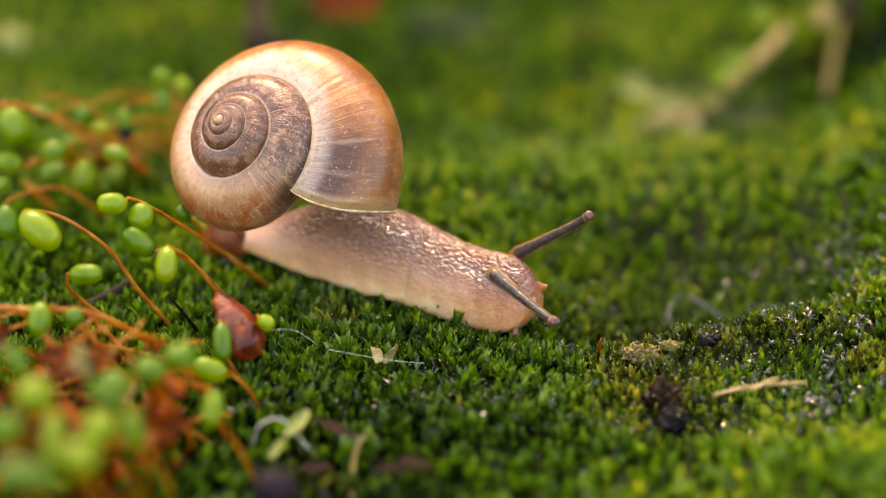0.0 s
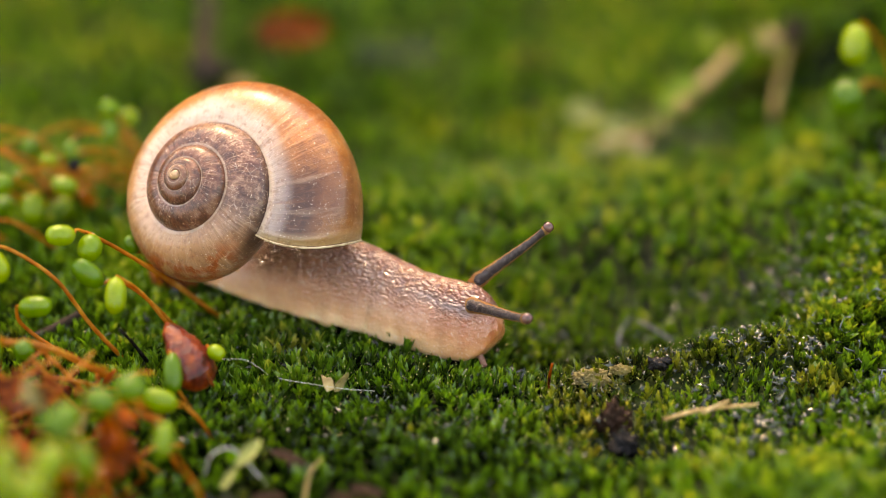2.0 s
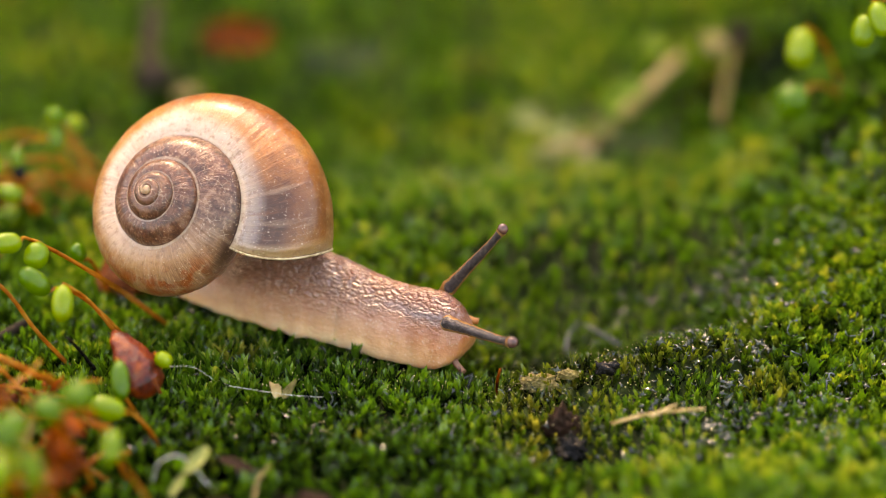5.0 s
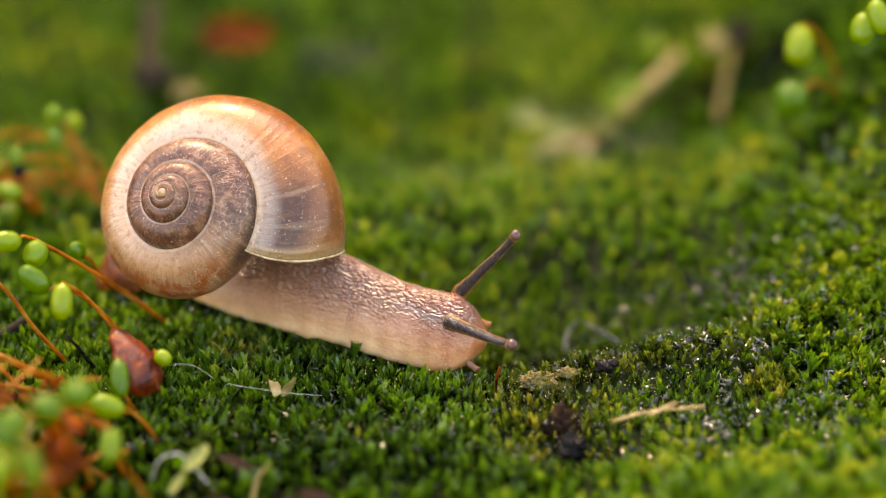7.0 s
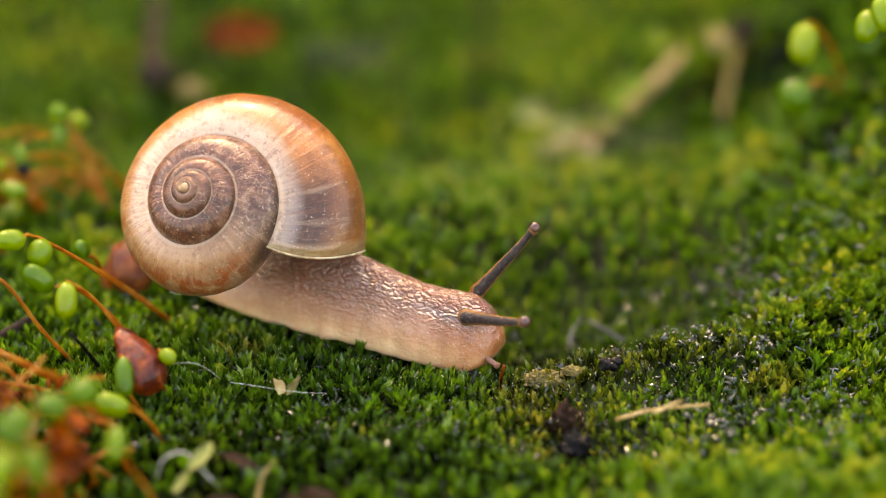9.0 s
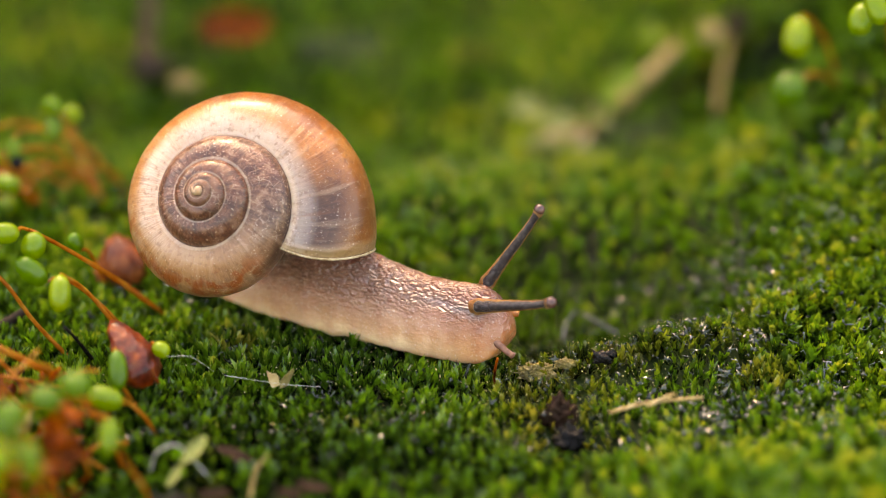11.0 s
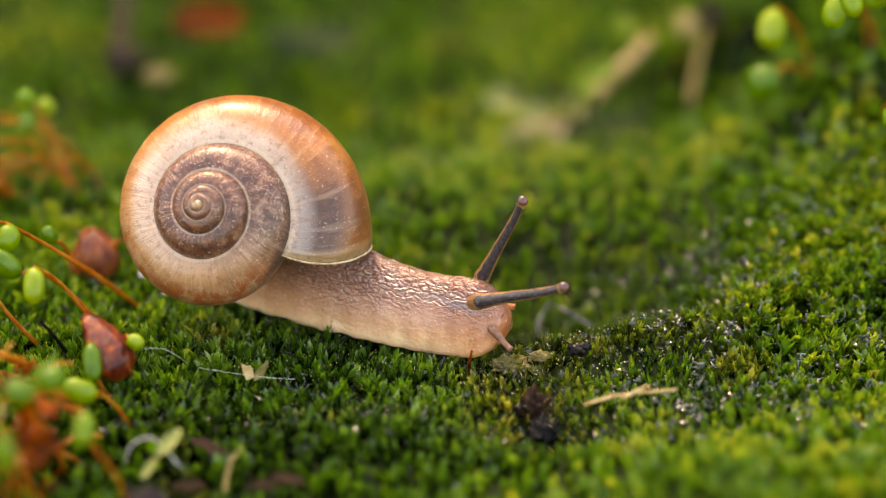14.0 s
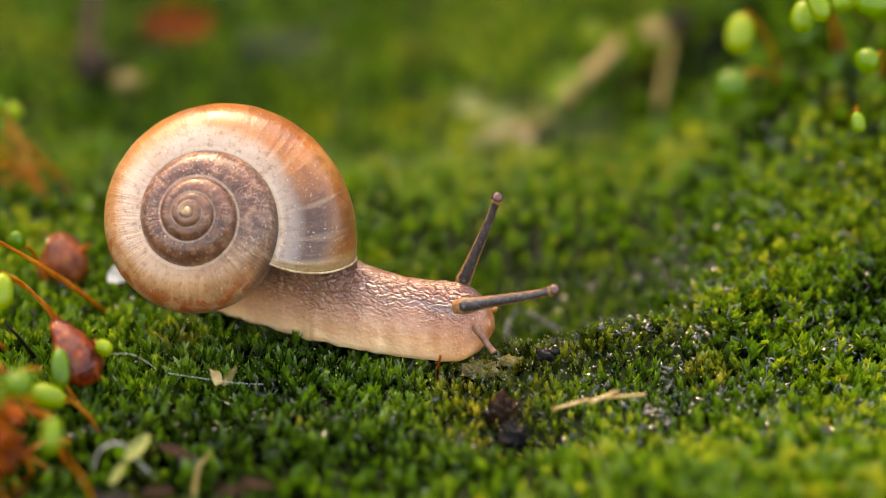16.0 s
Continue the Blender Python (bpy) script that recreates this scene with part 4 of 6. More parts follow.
sporophyte((27.5, 12.1, 11.7), (-0.17, -0.62, -0.76), 3.2, 2.2, [(27.7, 13.0, 12.8), (28.5, 15.2, 12.1), (30.5, 18.8, 8.5), (32.3, 23.0, 2.9), (33.4, 29.0, -1.6)])
sporophyte((27.3, 14.1, 6.5), (-0.96, -0.28, -0.05), 2.7, 2.7, [(28.5, 14.4, 6.6), (29.0, 16.2, 7.0), (31.3, 18.8, 5.1), (32.7, 21.6, 1.5), (33.5, 25.5, -1.6)])
sporophyte((34.2, -7.4, 12.6), (0.16, -0.63, -0.76), 1.6, 1.1, [(34.1, -6.9, 13.2), (34.9, -1.3, 11.2), (35.9, 8.5, 5.9), (37.5, 20.9, -1.6)])
sporophyte((34.3, 5.6, 16.7), (0.84, -0.03, 0.55), 1.7, 1.5, [(33.7, 5.6, 16.3), (34.3, 10.8, 13.1), (36.1, 20.2, 6.5), (38.4, 32.6, -1.6)])
sporophyte((-38.0, 4.1, 6.1), (0.30, -0.51, -0.81), 1.8, 1.6, [(-38.3, 4.5, 6.9), (-37.4, 5.3, 7.2), (-35.0, 7.8, 5.3), (-33.0, 10.0, 1.5), (-31.5, 11.6, -1.6)])
sporophyte((-37.0, 2.0, 4.0), (-0.91, -0.34, -0.23), 2.0, 1.7, [(-36.0, 2.4, 4.3), (-35.1, 3.2, 4.6), (-33.1, 5.9, 3.7), (-31.4, 8.3, 0.9), (-30.2, 10.0, -1.6)])
sporophyte((-35.6, 9.7, 3.7), (-0.57, -0.46, -0.68), 1.9, 1.7, [(-35.0, 10.1, 4.3), (-34.1, 10.9, 4.7), (-31.9, 13.8, 3.8), (-29.9, 16.3, 0.9), (-28.5, 18.2, -1.6)])
sporophyte((-33.8, 5.6, 4.4), (-0.91, -0.23, 0.34), 1.5, 1.1, [(-33.1, 5.8, 4.1), (-32.2, 6.6, 4.5), (-29.9, 9.2, 3.7), (-27.8, 11.5, 0.8), (-26.4, 13.1, -1.6)])
sporophyte((-32.5, 3.9, 3.1), (0.97, -0.20, -0.10), 2.1, 1.4, [(-33.5, 4.1, 3.2), (-32.6, 4.9, 3.6), (-30.0, 7.7, 3.1), (-27.7, 10.2, 0.6), (-26.0, 11.9, -1.6)])
sporophyte((-35.0, 4.0, 1.1), (-0.21, -0.52, -0.83), 2.5, 2.0, [(-34.7, 4.6, 2.1), (-33.8, 5.4, 2.4), (-31.6, 8.2, 2.4), (-29.6, 10.7, 0.3), (-28.2, 12.5, -1.6)])
sporophyte((-33.3, 7.6, -0.7), (-0.44, -0.44, -0.78), 2.3, 2.1, [(-32.8, 8.2, 0.2), (-31.9, 9.0, 0.6), (-29.6, 11.4, 1.3), (-27.6, 13.6, -0.2), (-26.2, 15.1, -1.6)])
sporophyte((-37.6, 5.9, 0.5), (-0.97, -0.22, -0.11), 2.2, 1.6, [(-36.6, 6.1, 0.6), (-35.7, 6.9, 1.0), (-33.5, 9.7, 1.6), (-31.6, 12.1, -0.1), (-30.2, 13.9, -1.6)])
sporophyte((-40.1, 0.6, 3.6), (-0.94, -0.10, 0.31), 2.1, 1.6, [(-39.1, 0.7, 3.3), (-38.2, 1.5, 3.6), (-36.3, 4.5, 3.1), (-34.7, 7.2, 0.6), (-33.6, 9.1, -1.6)])
sporophyte((-40.6, -0.1, 2.2), (-0.64, -0.43, -0.64), 1.4, 1.2, [(-40.2, 0.2, 2.7), (-39.3, 1.0, 3.0), (-37.1, 3.6, 2.8), (-35.2, 5.8, 0.5), (-33.8, 7.4, -1.6)])
sporophyte((-39.3, -6.7, 2.2), (0.20, -0.59, -0.78), 2.6, 1.7, [(-39.6, -5.9, 3.2), (-38.7, -5.1, 3.6), (-36.1, -2.5, 3.1), (-33.8, -0.3, 0.6), (-32.2, 1.3, -1.6)])
sporophyte((-32.1, 6.0, 5.0), (0.10, -0.40, -0.91), 1.7, 1.1, [(-32.2, 6.3, 5.8), (-31.3, 7.1, 6.1), (-28.7, 10.0, 4.6), (-26.4, 12.6, 1.2), (-24.7, 14.5, -1.6)])
sporophyte((-40.4, 10.7, 1.6), (-0.72, -0.36, -0.60), 2.0, 1.8, [(-39.7, 11.1, 2.2), (-38.8, 11.9, 2.5), (-36.8, 14.4, 2.5), (-35.1, 16.6, 0.3), (-33.9, 18.2, -1.6)])
sporophyte((-36.7, 10.5, 0.8), (-0.51, -0.38, 0.77), 1.8, 1.5, [(-36.3, 10.8, 0.1), (-35.4, 11.6, 0.5), (-33.2, 14.3, 1.2), (-31.3, 16.7, -0.2), (-29.9, 18.5, -1.6)])
sporophyte((-31.7, 8.3, -1.8), (-0.86, -0.37, -0.37), 1.7, 1.6, [(-30.9, 8.6, -1.5), (-30.0, 9.4, -1.1), (-27.8, 12.3, 0.3), (-25.9, 14.9, -0.6), (-24.6, 16.8, -1.6)])


# ---- husks, dead leaves, straws and crumbs ----
def stick(name, points, r0, r1, material, label, category, n=16, sides=8, flat=1.0, wobble=0.25, group=""):
    """A thin stem, straw or fibre along points in mm, on an origin at its last point."""
    base = Vector(points[-1])
    vf = tube([Vector(p) - base for p in points], lambda s: r0 + (r1 - r0) * s, n, sides, flat, wobble, 3)
    return simple(name, vf, material, label, category, base, group=group)


def husk(name, top, foot, fat, material, label):
    """A folded, pointed bud scale with a ridge along it."""
    a, b = Vector(top), Vector(foot)
    root = thing(name, label, "seed husk", pos=b)
    ks, rs = [0, 0.1, 0.3, 0.55, 0.78, 0.92, 1.0], [0.08, 0.42, 0.72, 1.0, 0.98, 0.72, 0.3]
    mid = (a - b) * 0.5 + Vector((0.25, -0.3, 0.1))
    v, f = tube([a - b, mid, Vector((0, 0, 0))], lambda s: fat * float(np.interp(s, ks, rs)), n=26, sides=13, flat=0.62, wobble=0.16, seed=8)
    part("scale", mesh_of("scale", v, f, material), root, "glossy dark red scale")
    v, f = tube([(a - b) * 1.0 + Vector((0.1, -0.35, 0.0)), mid + Vector((0.5, -0.55, 0.3)), Vector((0.8, -0.3, 0.4))], lambda s: fat * 0.2 * math.sin(math.pi * (0.12 + 0.8 * s)), n=16, sides=7, flat=0.6, wobble=0.2, seed=9)
    part("ridge", mesh_of("ridge", v, f, RUST), root, "lighter rusty fold")
    return root



husk("seed_husk", (-22.4, -23.1, 4.9), (-19.8, -25.9, 1.2), 1.75, HUSK, "glossy dark red seed husk lying on moss")
husk("seed_husk", (-25.4, -5.0, -0.5), (-22.0, -5.2, 1.9), 2.1, CHAFF, "reddish brown seed husk on moss behind the snail")
stick("dark_needle", [(-25.5, -24.2, 4.9), (-24.9, -22.8, 3.3), (-24.0, -21.5, 1.1)], 0.10, 0.16, BLACK, "thin dark pointed needle in the moss", "needle")
stick("grey_twig", [(-29.4, -12.9, 0.7), (-31.2, -13.4, -0.3), (-33.1, -14.7, -0.8)], 0.3, 0.45, PINK, "dull grey violet twig lying in moss", "twig")
simple("pale_chip", shard([(-0.8, -0.4), (-0.1, -0.6), (0.8, -0.3), (1.0, 0.3), (0.3, 0.4), (-0.3, 0.8), (-0.7, 0.2)], 0.12, 4), WHITE, "bluish white dry leaf chip on moss", "leaf chip", (-19.1, -8.1, 0.9), (-35, 10, 20), "", False)
stick("rusty_stem", [(-37.4, -29.9, 6.8), (-33.6, -30.0, 6.7), (-30.1, -29.2, 6.1), (-26.0, -25.6, 1.9)], 0.20, 0.26, STALK, "fallen rusty orange moss stem", "moss stem", group="fallen rusty stems")
stick("rusty_stem", [(-28.9, -29.9, -1.1), (-27.4, -28.5, -0.5), (-25.7, -27.8, 0.7)], 0.09, 0.13, STALK, "fallen rusty orange moss stem", "moss stem", group="fallen rusty stems")
stick("rusty_stem", [(-24.7, -35.0, 6.1), (-23.5, -33.7, 6.4), (-22.4, -32.7, 5.9)], 0.13, 0.11, STALK, "fallen rusty orange moss stem", "moss stem", group="fallen rusty stems")
stick("rusty_stem", [(-28.0, -35.9, 7.2), (-26.7, -34.7, 7.4), (-25.6, -32.4, 6.0)], 0.10, 0.18, STALK, "fallen rusty orange moss stem", "moss stem", group="fallen rusty stems")
stick("rusty_stem", [(-29.2, -35.7, 5.6), (-27.7, -34.2, 6.4), (-26.3, -32.6, 7.4)], 0.09, 0.11, STALK, "fallen rusty orange moss stem", "moss stem", group="fallen rusty stems")
stick("rusty_stem", [(-36.4, -31.0, 5.5), (-34.6, -29.8, 5.6), (-32.9, -28.3, 6.2)], 0.10, 0.16, STALK, "fallen rusty orange moss stem", "moss stem", group="fallen rusty stems")
stick("rusty_stem", [(-34.0, -35.6, 6.7), (-33.4, -34.8, 5.9), (-33.0, -33.0, 3.8)], 0.08, 0.16, STALK, "fallen rusty orange moss stem", "moss stem", group="fallen rusty stems")
stick("rusty_stem", [(-31.3, -37.4, 7.0), (-29.8, -35.9, 7.9), (-28.2, -35.4, 8.2)], 0.09, 0.17, STALK, "fallen rusty orange moss stem", "moss stem", group="fallen rusty stems")
stick("rusty_stem", [(-31.2, -28.6, 3.0), (-30.3, -27.9, 2.2), (-29.6, -26.2, 0.2)], 0.13, 0.10, STALK, "fallen rusty orange moss stem", "moss stem", group="fallen rusty stems")
stick("rusty_stem", [(-36.4, -29.7, 5.9), (-35.3, -28.7, 5.8), (-34.3, -27.5, 4.5)], 0.10, 0.12, STALK, "fallen rusty orange moss stem", "moss stem", group="fallen rusty stems")
stick("rusty_stem", [(-28.7, -33.7, 3.5), (-26.3, -32.8, 3.0), (-23.9, -30.8, 1.5)], 0.10, 0.12, STALK, "fallen rusty orange moss stem", "moss stem", group="fallen rusty stems")
stick("rusty_stem", [(-23.8, -29.1, 1.8), (-22.1, -28.3, 1.1), (-20.5, -26.1, -0.0)], 0.10, 0.14, STALK, "fallen rusty orange moss stem", "moss stem", group="fallen rusty stems")
stick("rusty_stem", [(-23.0, -35.1, 0.5), (-21.8, -34.6, -0.7), (-20.6, -33.6, -2.0)], 0.13, 0.11, STALK, "fallen rusty orange moss stem", "moss stem", group="fallen rusty stems")
stick("rusty_stem", [(-26.1, -28.7, 1.6), (-24.4, -27.9, 1.1), (-22.6, -26.5, -0.0)], 0.11, 0.11, STALK, "fallen rusty orange moss stem", "moss stem", group="fallen rusty stems")
stick("rusty_stem", [(-25.4, -37.5, 6.2), (-23.5, -36.9, 5.2), (-21.6, -35.8, 4.1)], 0.13, 0.16, STALK, "fallen rusty orange moss stem", "moss stem", group="fallen rusty stems")
stick("rusty_stem", [(-33.2, -32.1, 1.8), (-31.2, -30.9, 2.0), (-29.2, -29.8, 2.4)], 0.10, 0.14, STALK, "fallen rusty orange moss stem", "moss stem", group="fallen rusty stems")
stick("rusty_stem", [(-27.5, -34.2, 5.3), (-25.4, -33.3, 4.7), (-23.3, -31.9, 2.9)], 0.14, 0.18, STALK, "fallen rusty orange moss stem", "moss stem", group="fallen rusty stems")
stick("rusty_stem", [(-29.4, -35.8, 6.5), (-28.3, -35.2, 5.4), (-27.3, -33.9, 3.2)], 0.12, 0.11, STALK, "fallen rusty orange moss stem", "moss stem", group="fallen rusty stems")
stick("rusty_stem", [(-26.1, -34.4, 2.8), (-25.2, -33.8, 1.7), (-24.4, -32.8, 0.7)], 0.12, 0.12, STALK, "fallen rusty orange moss stem", "moss stem", group="fallen rusty stems")
stick("rusty_stem", [(-27.5, -33.4, 3.7), (-25.2, -32.4, 3.4), (-23.0, -29.6, 2.5)], 0.11, 0.14, STALK, "fallen rusty orange moss stem", "moss stem", group="fallen rusty stems")
stick("rusty_stem", [(-31.6, -30.5, 5.0), (-30.4, -29.1, 5.5), (-29.1, -29.0, 5.7)], 0.10, 0.12, STALK, "fallen rusty orange moss stem", "moss stem", group="fallen rusty stems")
stick("rusty_stem", [(-31.9, -28.2, 5.4), (-30.7, -27.8, 3.9), (-29.5, -27.5, 2.4)], 0.11, 0.18, STALK, "fallen rusty orange moss stem", "moss stem", group="fallen rusty stems")
stick("rusty_stem", [(-32.5, -35.7, 7.6), (-31.0, -35.3, 6.2), (-29.5, -35.3, 5.0)], 0.12, 0.15, STALK, "fallen rusty orange moss stem", "moss stem", group="fallen rusty stems")
stick("rusty_stem", [(-23.5, -36.0, 1.2), (-22.1, -34.7, 1.6), (-20.7, -33.3, 0.8)], 0.10, 0.17, STALK, "fallen rusty orange moss stem", "moss stem", group="fallen rusty stems")
stick("rusty_stem", [(-29.9, -27.6, 3.0), (-27.4, -26.9, 2.1), (-25.2, -24.5, 0.3)], 0.13, 0.15, STALK, "fallen rusty orange moss stem", "moss stem", group="fallen rusty stems")
stick("rusty_stem", [(-33.4, -33.7, 2.4), (-31.0, -32.8, 1.9), (-28.8, -30.3, 0.6)], 0.09, 0.10, STALK, "fallen rusty orange moss stem", "moss stem", group="fallen rusty stems")
simple("dead_leaf", flake(2.6, 1.6, -1.6, 0.08, 0), RUST, "curled rusty orange dead leaf scrap", "dead leaf", (-27.4, -41.1, 2.5), (4, -23, 337), "rusty leaf scraps")
simple("dead_leaf", flake(2.5, 1.1, -0.0, 0.08, 1), RUST, "curled rusty orange dead leaf scrap", "dead leaf", (-25.8, -38.6, 7.1), (59, 2, 311), "rusty leaf scraps")
simple("dead_leaf", flake(1.8, 1.3, -0.5, 0.08, 2), RUST, "curled rusty orange dead leaf scrap", "dead leaf", (-24.0, -43.9, 4.8), (-24, 3, 167), "rusty leaf scraps")
simple("dead_leaf", flake(1.3, 1.4, 0.6, 0.08, 3), RUST, "curled rusty orange dead leaf scrap", "dead leaf", (-32.1, -35.8, 1.7), (-47, 19, 69), "rusty leaf scraps")
simple("dead_leaf", flake(2.8, 1.6, -0.1, 0.08, 4), HUSK, "curled rusty orange dead leaf scrap", "dead leaf", (-31.2, -35.9, 1.2), (22, 22, 324), "rusty leaf scraps")
simple("dead_leaf", flake(2.5, 1.2, -0.7, 0.08, 5), RUST, "curled rusty orange dead leaf scrap", "dead leaf", (-30.1, -39.6, 3.7), (34, 41, 51), "rusty leaf scraps")
simple("dead_leaf", flake(2.2, 1.2, 0.1, 0.08, 6), RUST, "curled rusty orange dead leaf scrap", "dead leaf", (-30.4, -36.2, 4.0), (-54, 23, 96), "rusty leaf scraps")
simple("dead_leaf", flake(2.5, 1.8, 1.6, 0.08, 7), RUST, "curled rusty orange dead leaf scrap", "dead leaf", (-36.9, -28.5, 4.8), (24, -45, 303), "rusty leaf scraps")
simple("dead_leaf", flake(3.0, 1.5, -0.2, 0.08, 8), RUST, "curled rusty orange dead leaf scrap", "dead leaf", (-34.9, -30.6, -0.1), (-38, -31, 289), "rusty leaf scraps")
simple("dead_leaf", flake(2.6, 1.1, 0.2, 0.08, 9), HUSK, "curled rusty orange dead leaf scrap", "dead leaf", (-36.2, -34.3, 6.2), (-46, -10, 225), "rusty leaf scraps")
simple("dead_leaf", flake(2.1, 1.7, -0.4, 0.08, 10), HUSK, "curled rusty orange dead leaf scrap", "dead leaf", (-37.3, -32.1, 6.3), (-53, 20, 54), "rusty leaf scraps")
simple("dead_leaf", flake(2.2, 1.0, -1.4, 0.08, 11), TAN, "curled rusty orange dead leaf scrap", "dead leaf", (-29.0, -30.6, 1.5), (-32, 33, 102), "rusty leaf scraps")
simple("dead_leaf", flake(2.6, 1.0, 0.7, 0.08, 12), HUSK, "curled rusty orange dead leaf scrap", "dead leaf", (-24.1, -32.3, -0.6), (19, -41, 240), "rusty leaf scraps")
simple("dead_leaf", flake(2.0, 1.3, 1.5, 0.08, 13), RUST, "curled rusty orange dead leaf scrap", "dead leaf", (-36.0, -33.4, 6.6), (-47, 3, 195), "rusty leaf scraps")
simple("dead_leaf", flake(2.5, 1.0, -1.2, 0.08, 14), HUSK, "curled rusty orange dead leaf scrap", "dead leaf", (-32.5, -31.5, -1.7), (57, 17, 295), "rusty leaf scraps")
simple("dead_leaf", flake(1.8, 1.7, 0.7, 0.08, 15), RUST, "curled rusty orange dead leaf scrap", "dead leaf", (-34.7, -38.5, 4.3), (36, -12, 260), "rusty leaf scraps")
simple("dead_leaf", flake(2.2, 1.4, 0.2, 0.08, 16), RUST, "curled rusty orange dead leaf scrap", "dead leaf", (-32.3, -33.5, 5.1), (29, -10, 35), "rusty leaf scraps")
simple("dead_leaf", flake(2.4, 1.1, -0.2, 0.08, 17), HUSK, "curled rusty orange dead leaf scrap", "dead leaf", (-35.5, -41.1, 9.8), (-24, 43, 332), "rusty leaf scraps")
simple("dead_leaf", flake(1.4, 1.7, 1.2, 0.08, 18), RUST, "curled rusty orange dead leaf scrap", "dead leaf", (-31.9, -40.0, 6.8), (-4, 5, 40), "rusty leaf scraps")
simple("dead_leaf", flake(2.1, 0.8, 1.4, 0.08, 19), RUST, "curled rusty orange dead leaf scrap", "dead leaf", (-26.0, -34.7, 1.2), (-16, 44, 248), "rusty leaf scraps")
simple("dead_leaf", flake(2.6, 1.1, -0.1, 0.08, 20), RUST, "curled rusty orange dead leaf scrap", "dead leaf", (-28.5, -30.0, 1.5), (-31, 49, 12), "rusty leaf scraps")
simple("dead_leaf", flake(2.0, 1.8, -0.4, 0.08, 21), TAN, "curled rusty orange dead leaf scrap", "dead leaf", (-27.4, -34.2, 2.7), (-23, -3, 102), "rusty leaf scraps")
simple("dead_leaf", flake(1.6, 1.0, -1.5, 0.08, 22), RUST, "curled rusty orange dead leaf scrap", "dead leaf", (-26.3, -41.3, 5.1), (13, 23, 97), "rusty leaf scraps")
simple("dead_leaf", flake(1.4, 1.3, 1.6, 0.08, 23), RUST, "curled rusty orange dead leaf scrap", "dead leaf", (-31.0, -33.4, 3.5), (2, -15, 34), "rusty leaf scraps")
simple("dead_leaf", flake(1.4, 1.0, -1.4, 0.08, 24), HUSK, "curled rusty orange dead leaf scrap", "dead leaf", (-35.9, -37.7, 1.1), (-12, -44, 92), "rusty leaf scraps")
simple("dead_leaf", flake(2.9, 1.0, 0.6, 0.08, 25), RUST, "curled rusty orange dead leaf scrap", "dead leaf", (-30.5, -41.3, 9.0), (17, -31, 84), "rusty leaf scraps")
simple("dead_leaf", flake(2.3, 1.7, -0.9, 0.08, 26), RUST, "curled rusty orange dead leaf scrap", "dead leaf", (-23.5, -42.5, 5.1), (-58, 4, 175), "rusty leaf scraps")
simple("dead_leaf", flake(2.9, 1.1, -0.2, 0.08, 27), RUST, "curled rusty orange dead leaf scrap", "dead leaf", (-29.4, -33.9, 4.5), (39, -28, 42), "rusty leaf scraps")
simple("dead_leaf", flake(1.8, 0.9, -1.3, 0.08, 28), HUSK, "curled rusty orange dead leaf scrap", "dead leaf", (-33.3, -30.9, 5.8), (-31, -42, 154), "rusty leaf scraps")
simple("dead_leaf", flake(1.4, 1.0, -0.7, 0.08, 29), RUST, "curled rusty orange dead leaf scrap", "dead leaf", (-28.3, -40.9, 9.4), (-15, -40, 151), "rusty leaf scraps")
simple("dead_leaf", flake(2.4, 1.6, 0.2, 0.08, 30), RUST, "curled rusty orange dead leaf scrap", "dead leaf", (-32.7, -36.3, 1.9), (-7, 32, 236), "rusty leaf scraps")
simple("dead_leaf", flake(1.5, 1.6, 0.2, 0.08, 31), RUST, "curled rusty orange dead leaf scrap", "dead leaf", (-24.1, -34.2, 1.2), (-21, -19, 49), "rusty leaf scraps")
simple("dead_leaf", flake(2.6, 1.4, -1.5, 0.08, 32), TAN, "curled rusty orange dead leaf scrap", "dead leaf", (-29.2, -41.6, 9.0), (-54, -37, 129), "rusty leaf scraps")
simple("dead_leaf", flake(2.2, 0.9, -1.0, 0.08, 33), RUST, "curled rusty orange dead leaf scrap", "dead leaf", (-25.2, -36.2, 0.0), (-17, -34, 223), "rusty leaf scraps")
simple("dead_leaf", flake(4.2, 2.6, 1.1, 0.12, 280), RUST, "large curled red brown dead leaf", "dead leaf", (-24.5, -41.7, 5.2), (35, -10, 100), "rusty leaf scraps")
simple("dead_leaf", flake(3.0, 1.9, 1.1, 0.12, 300), RUST, "large curled red brown dead leaf", "dead leaf", (-24.0, -39.2, 5.8), (35, -10, 120), "rusty leaf scraps")
simple("dead_leaf", flake(3.4, 2.1, 1.1, 0.12, 250), RUST, "large curled red brown dead leaf", "dead leaf", (-25.3, -44.0, 5.0), (35, -10, 70), "rusty leaf scraps")
simple("dead_leaf", flake(3.0, 1.9, 1.1, 0.12, 120), RUST, "large curled red brown dead leaf", "dead leaf", (-29.7, -45.4, 6.7), (35, -10, 120), "rusty leaf scraps")
stick("hair", [(-18.9, -24.6, 2.8), (-17.8, -24.6, 2.9), (-16.9, -24.2, 2.6), (-16.1, -23.5, 1.7), (-15.5, -23.2, 1.0)], 0.016, 0.015, WHITE, "fine white hair lying across moss", "hair", 30, 5, 1, 0)
stick("hair", [(-14.7, -23.8, 1.0), (-12.4, -24.0, 0.7), (-10.1, -24.1, 0.4), (-8.1, -23.6, 0.0)], 0.015, 0.015, WHITE, "fine white hair lying across moss", "hair", 24, 5, 1, 0)
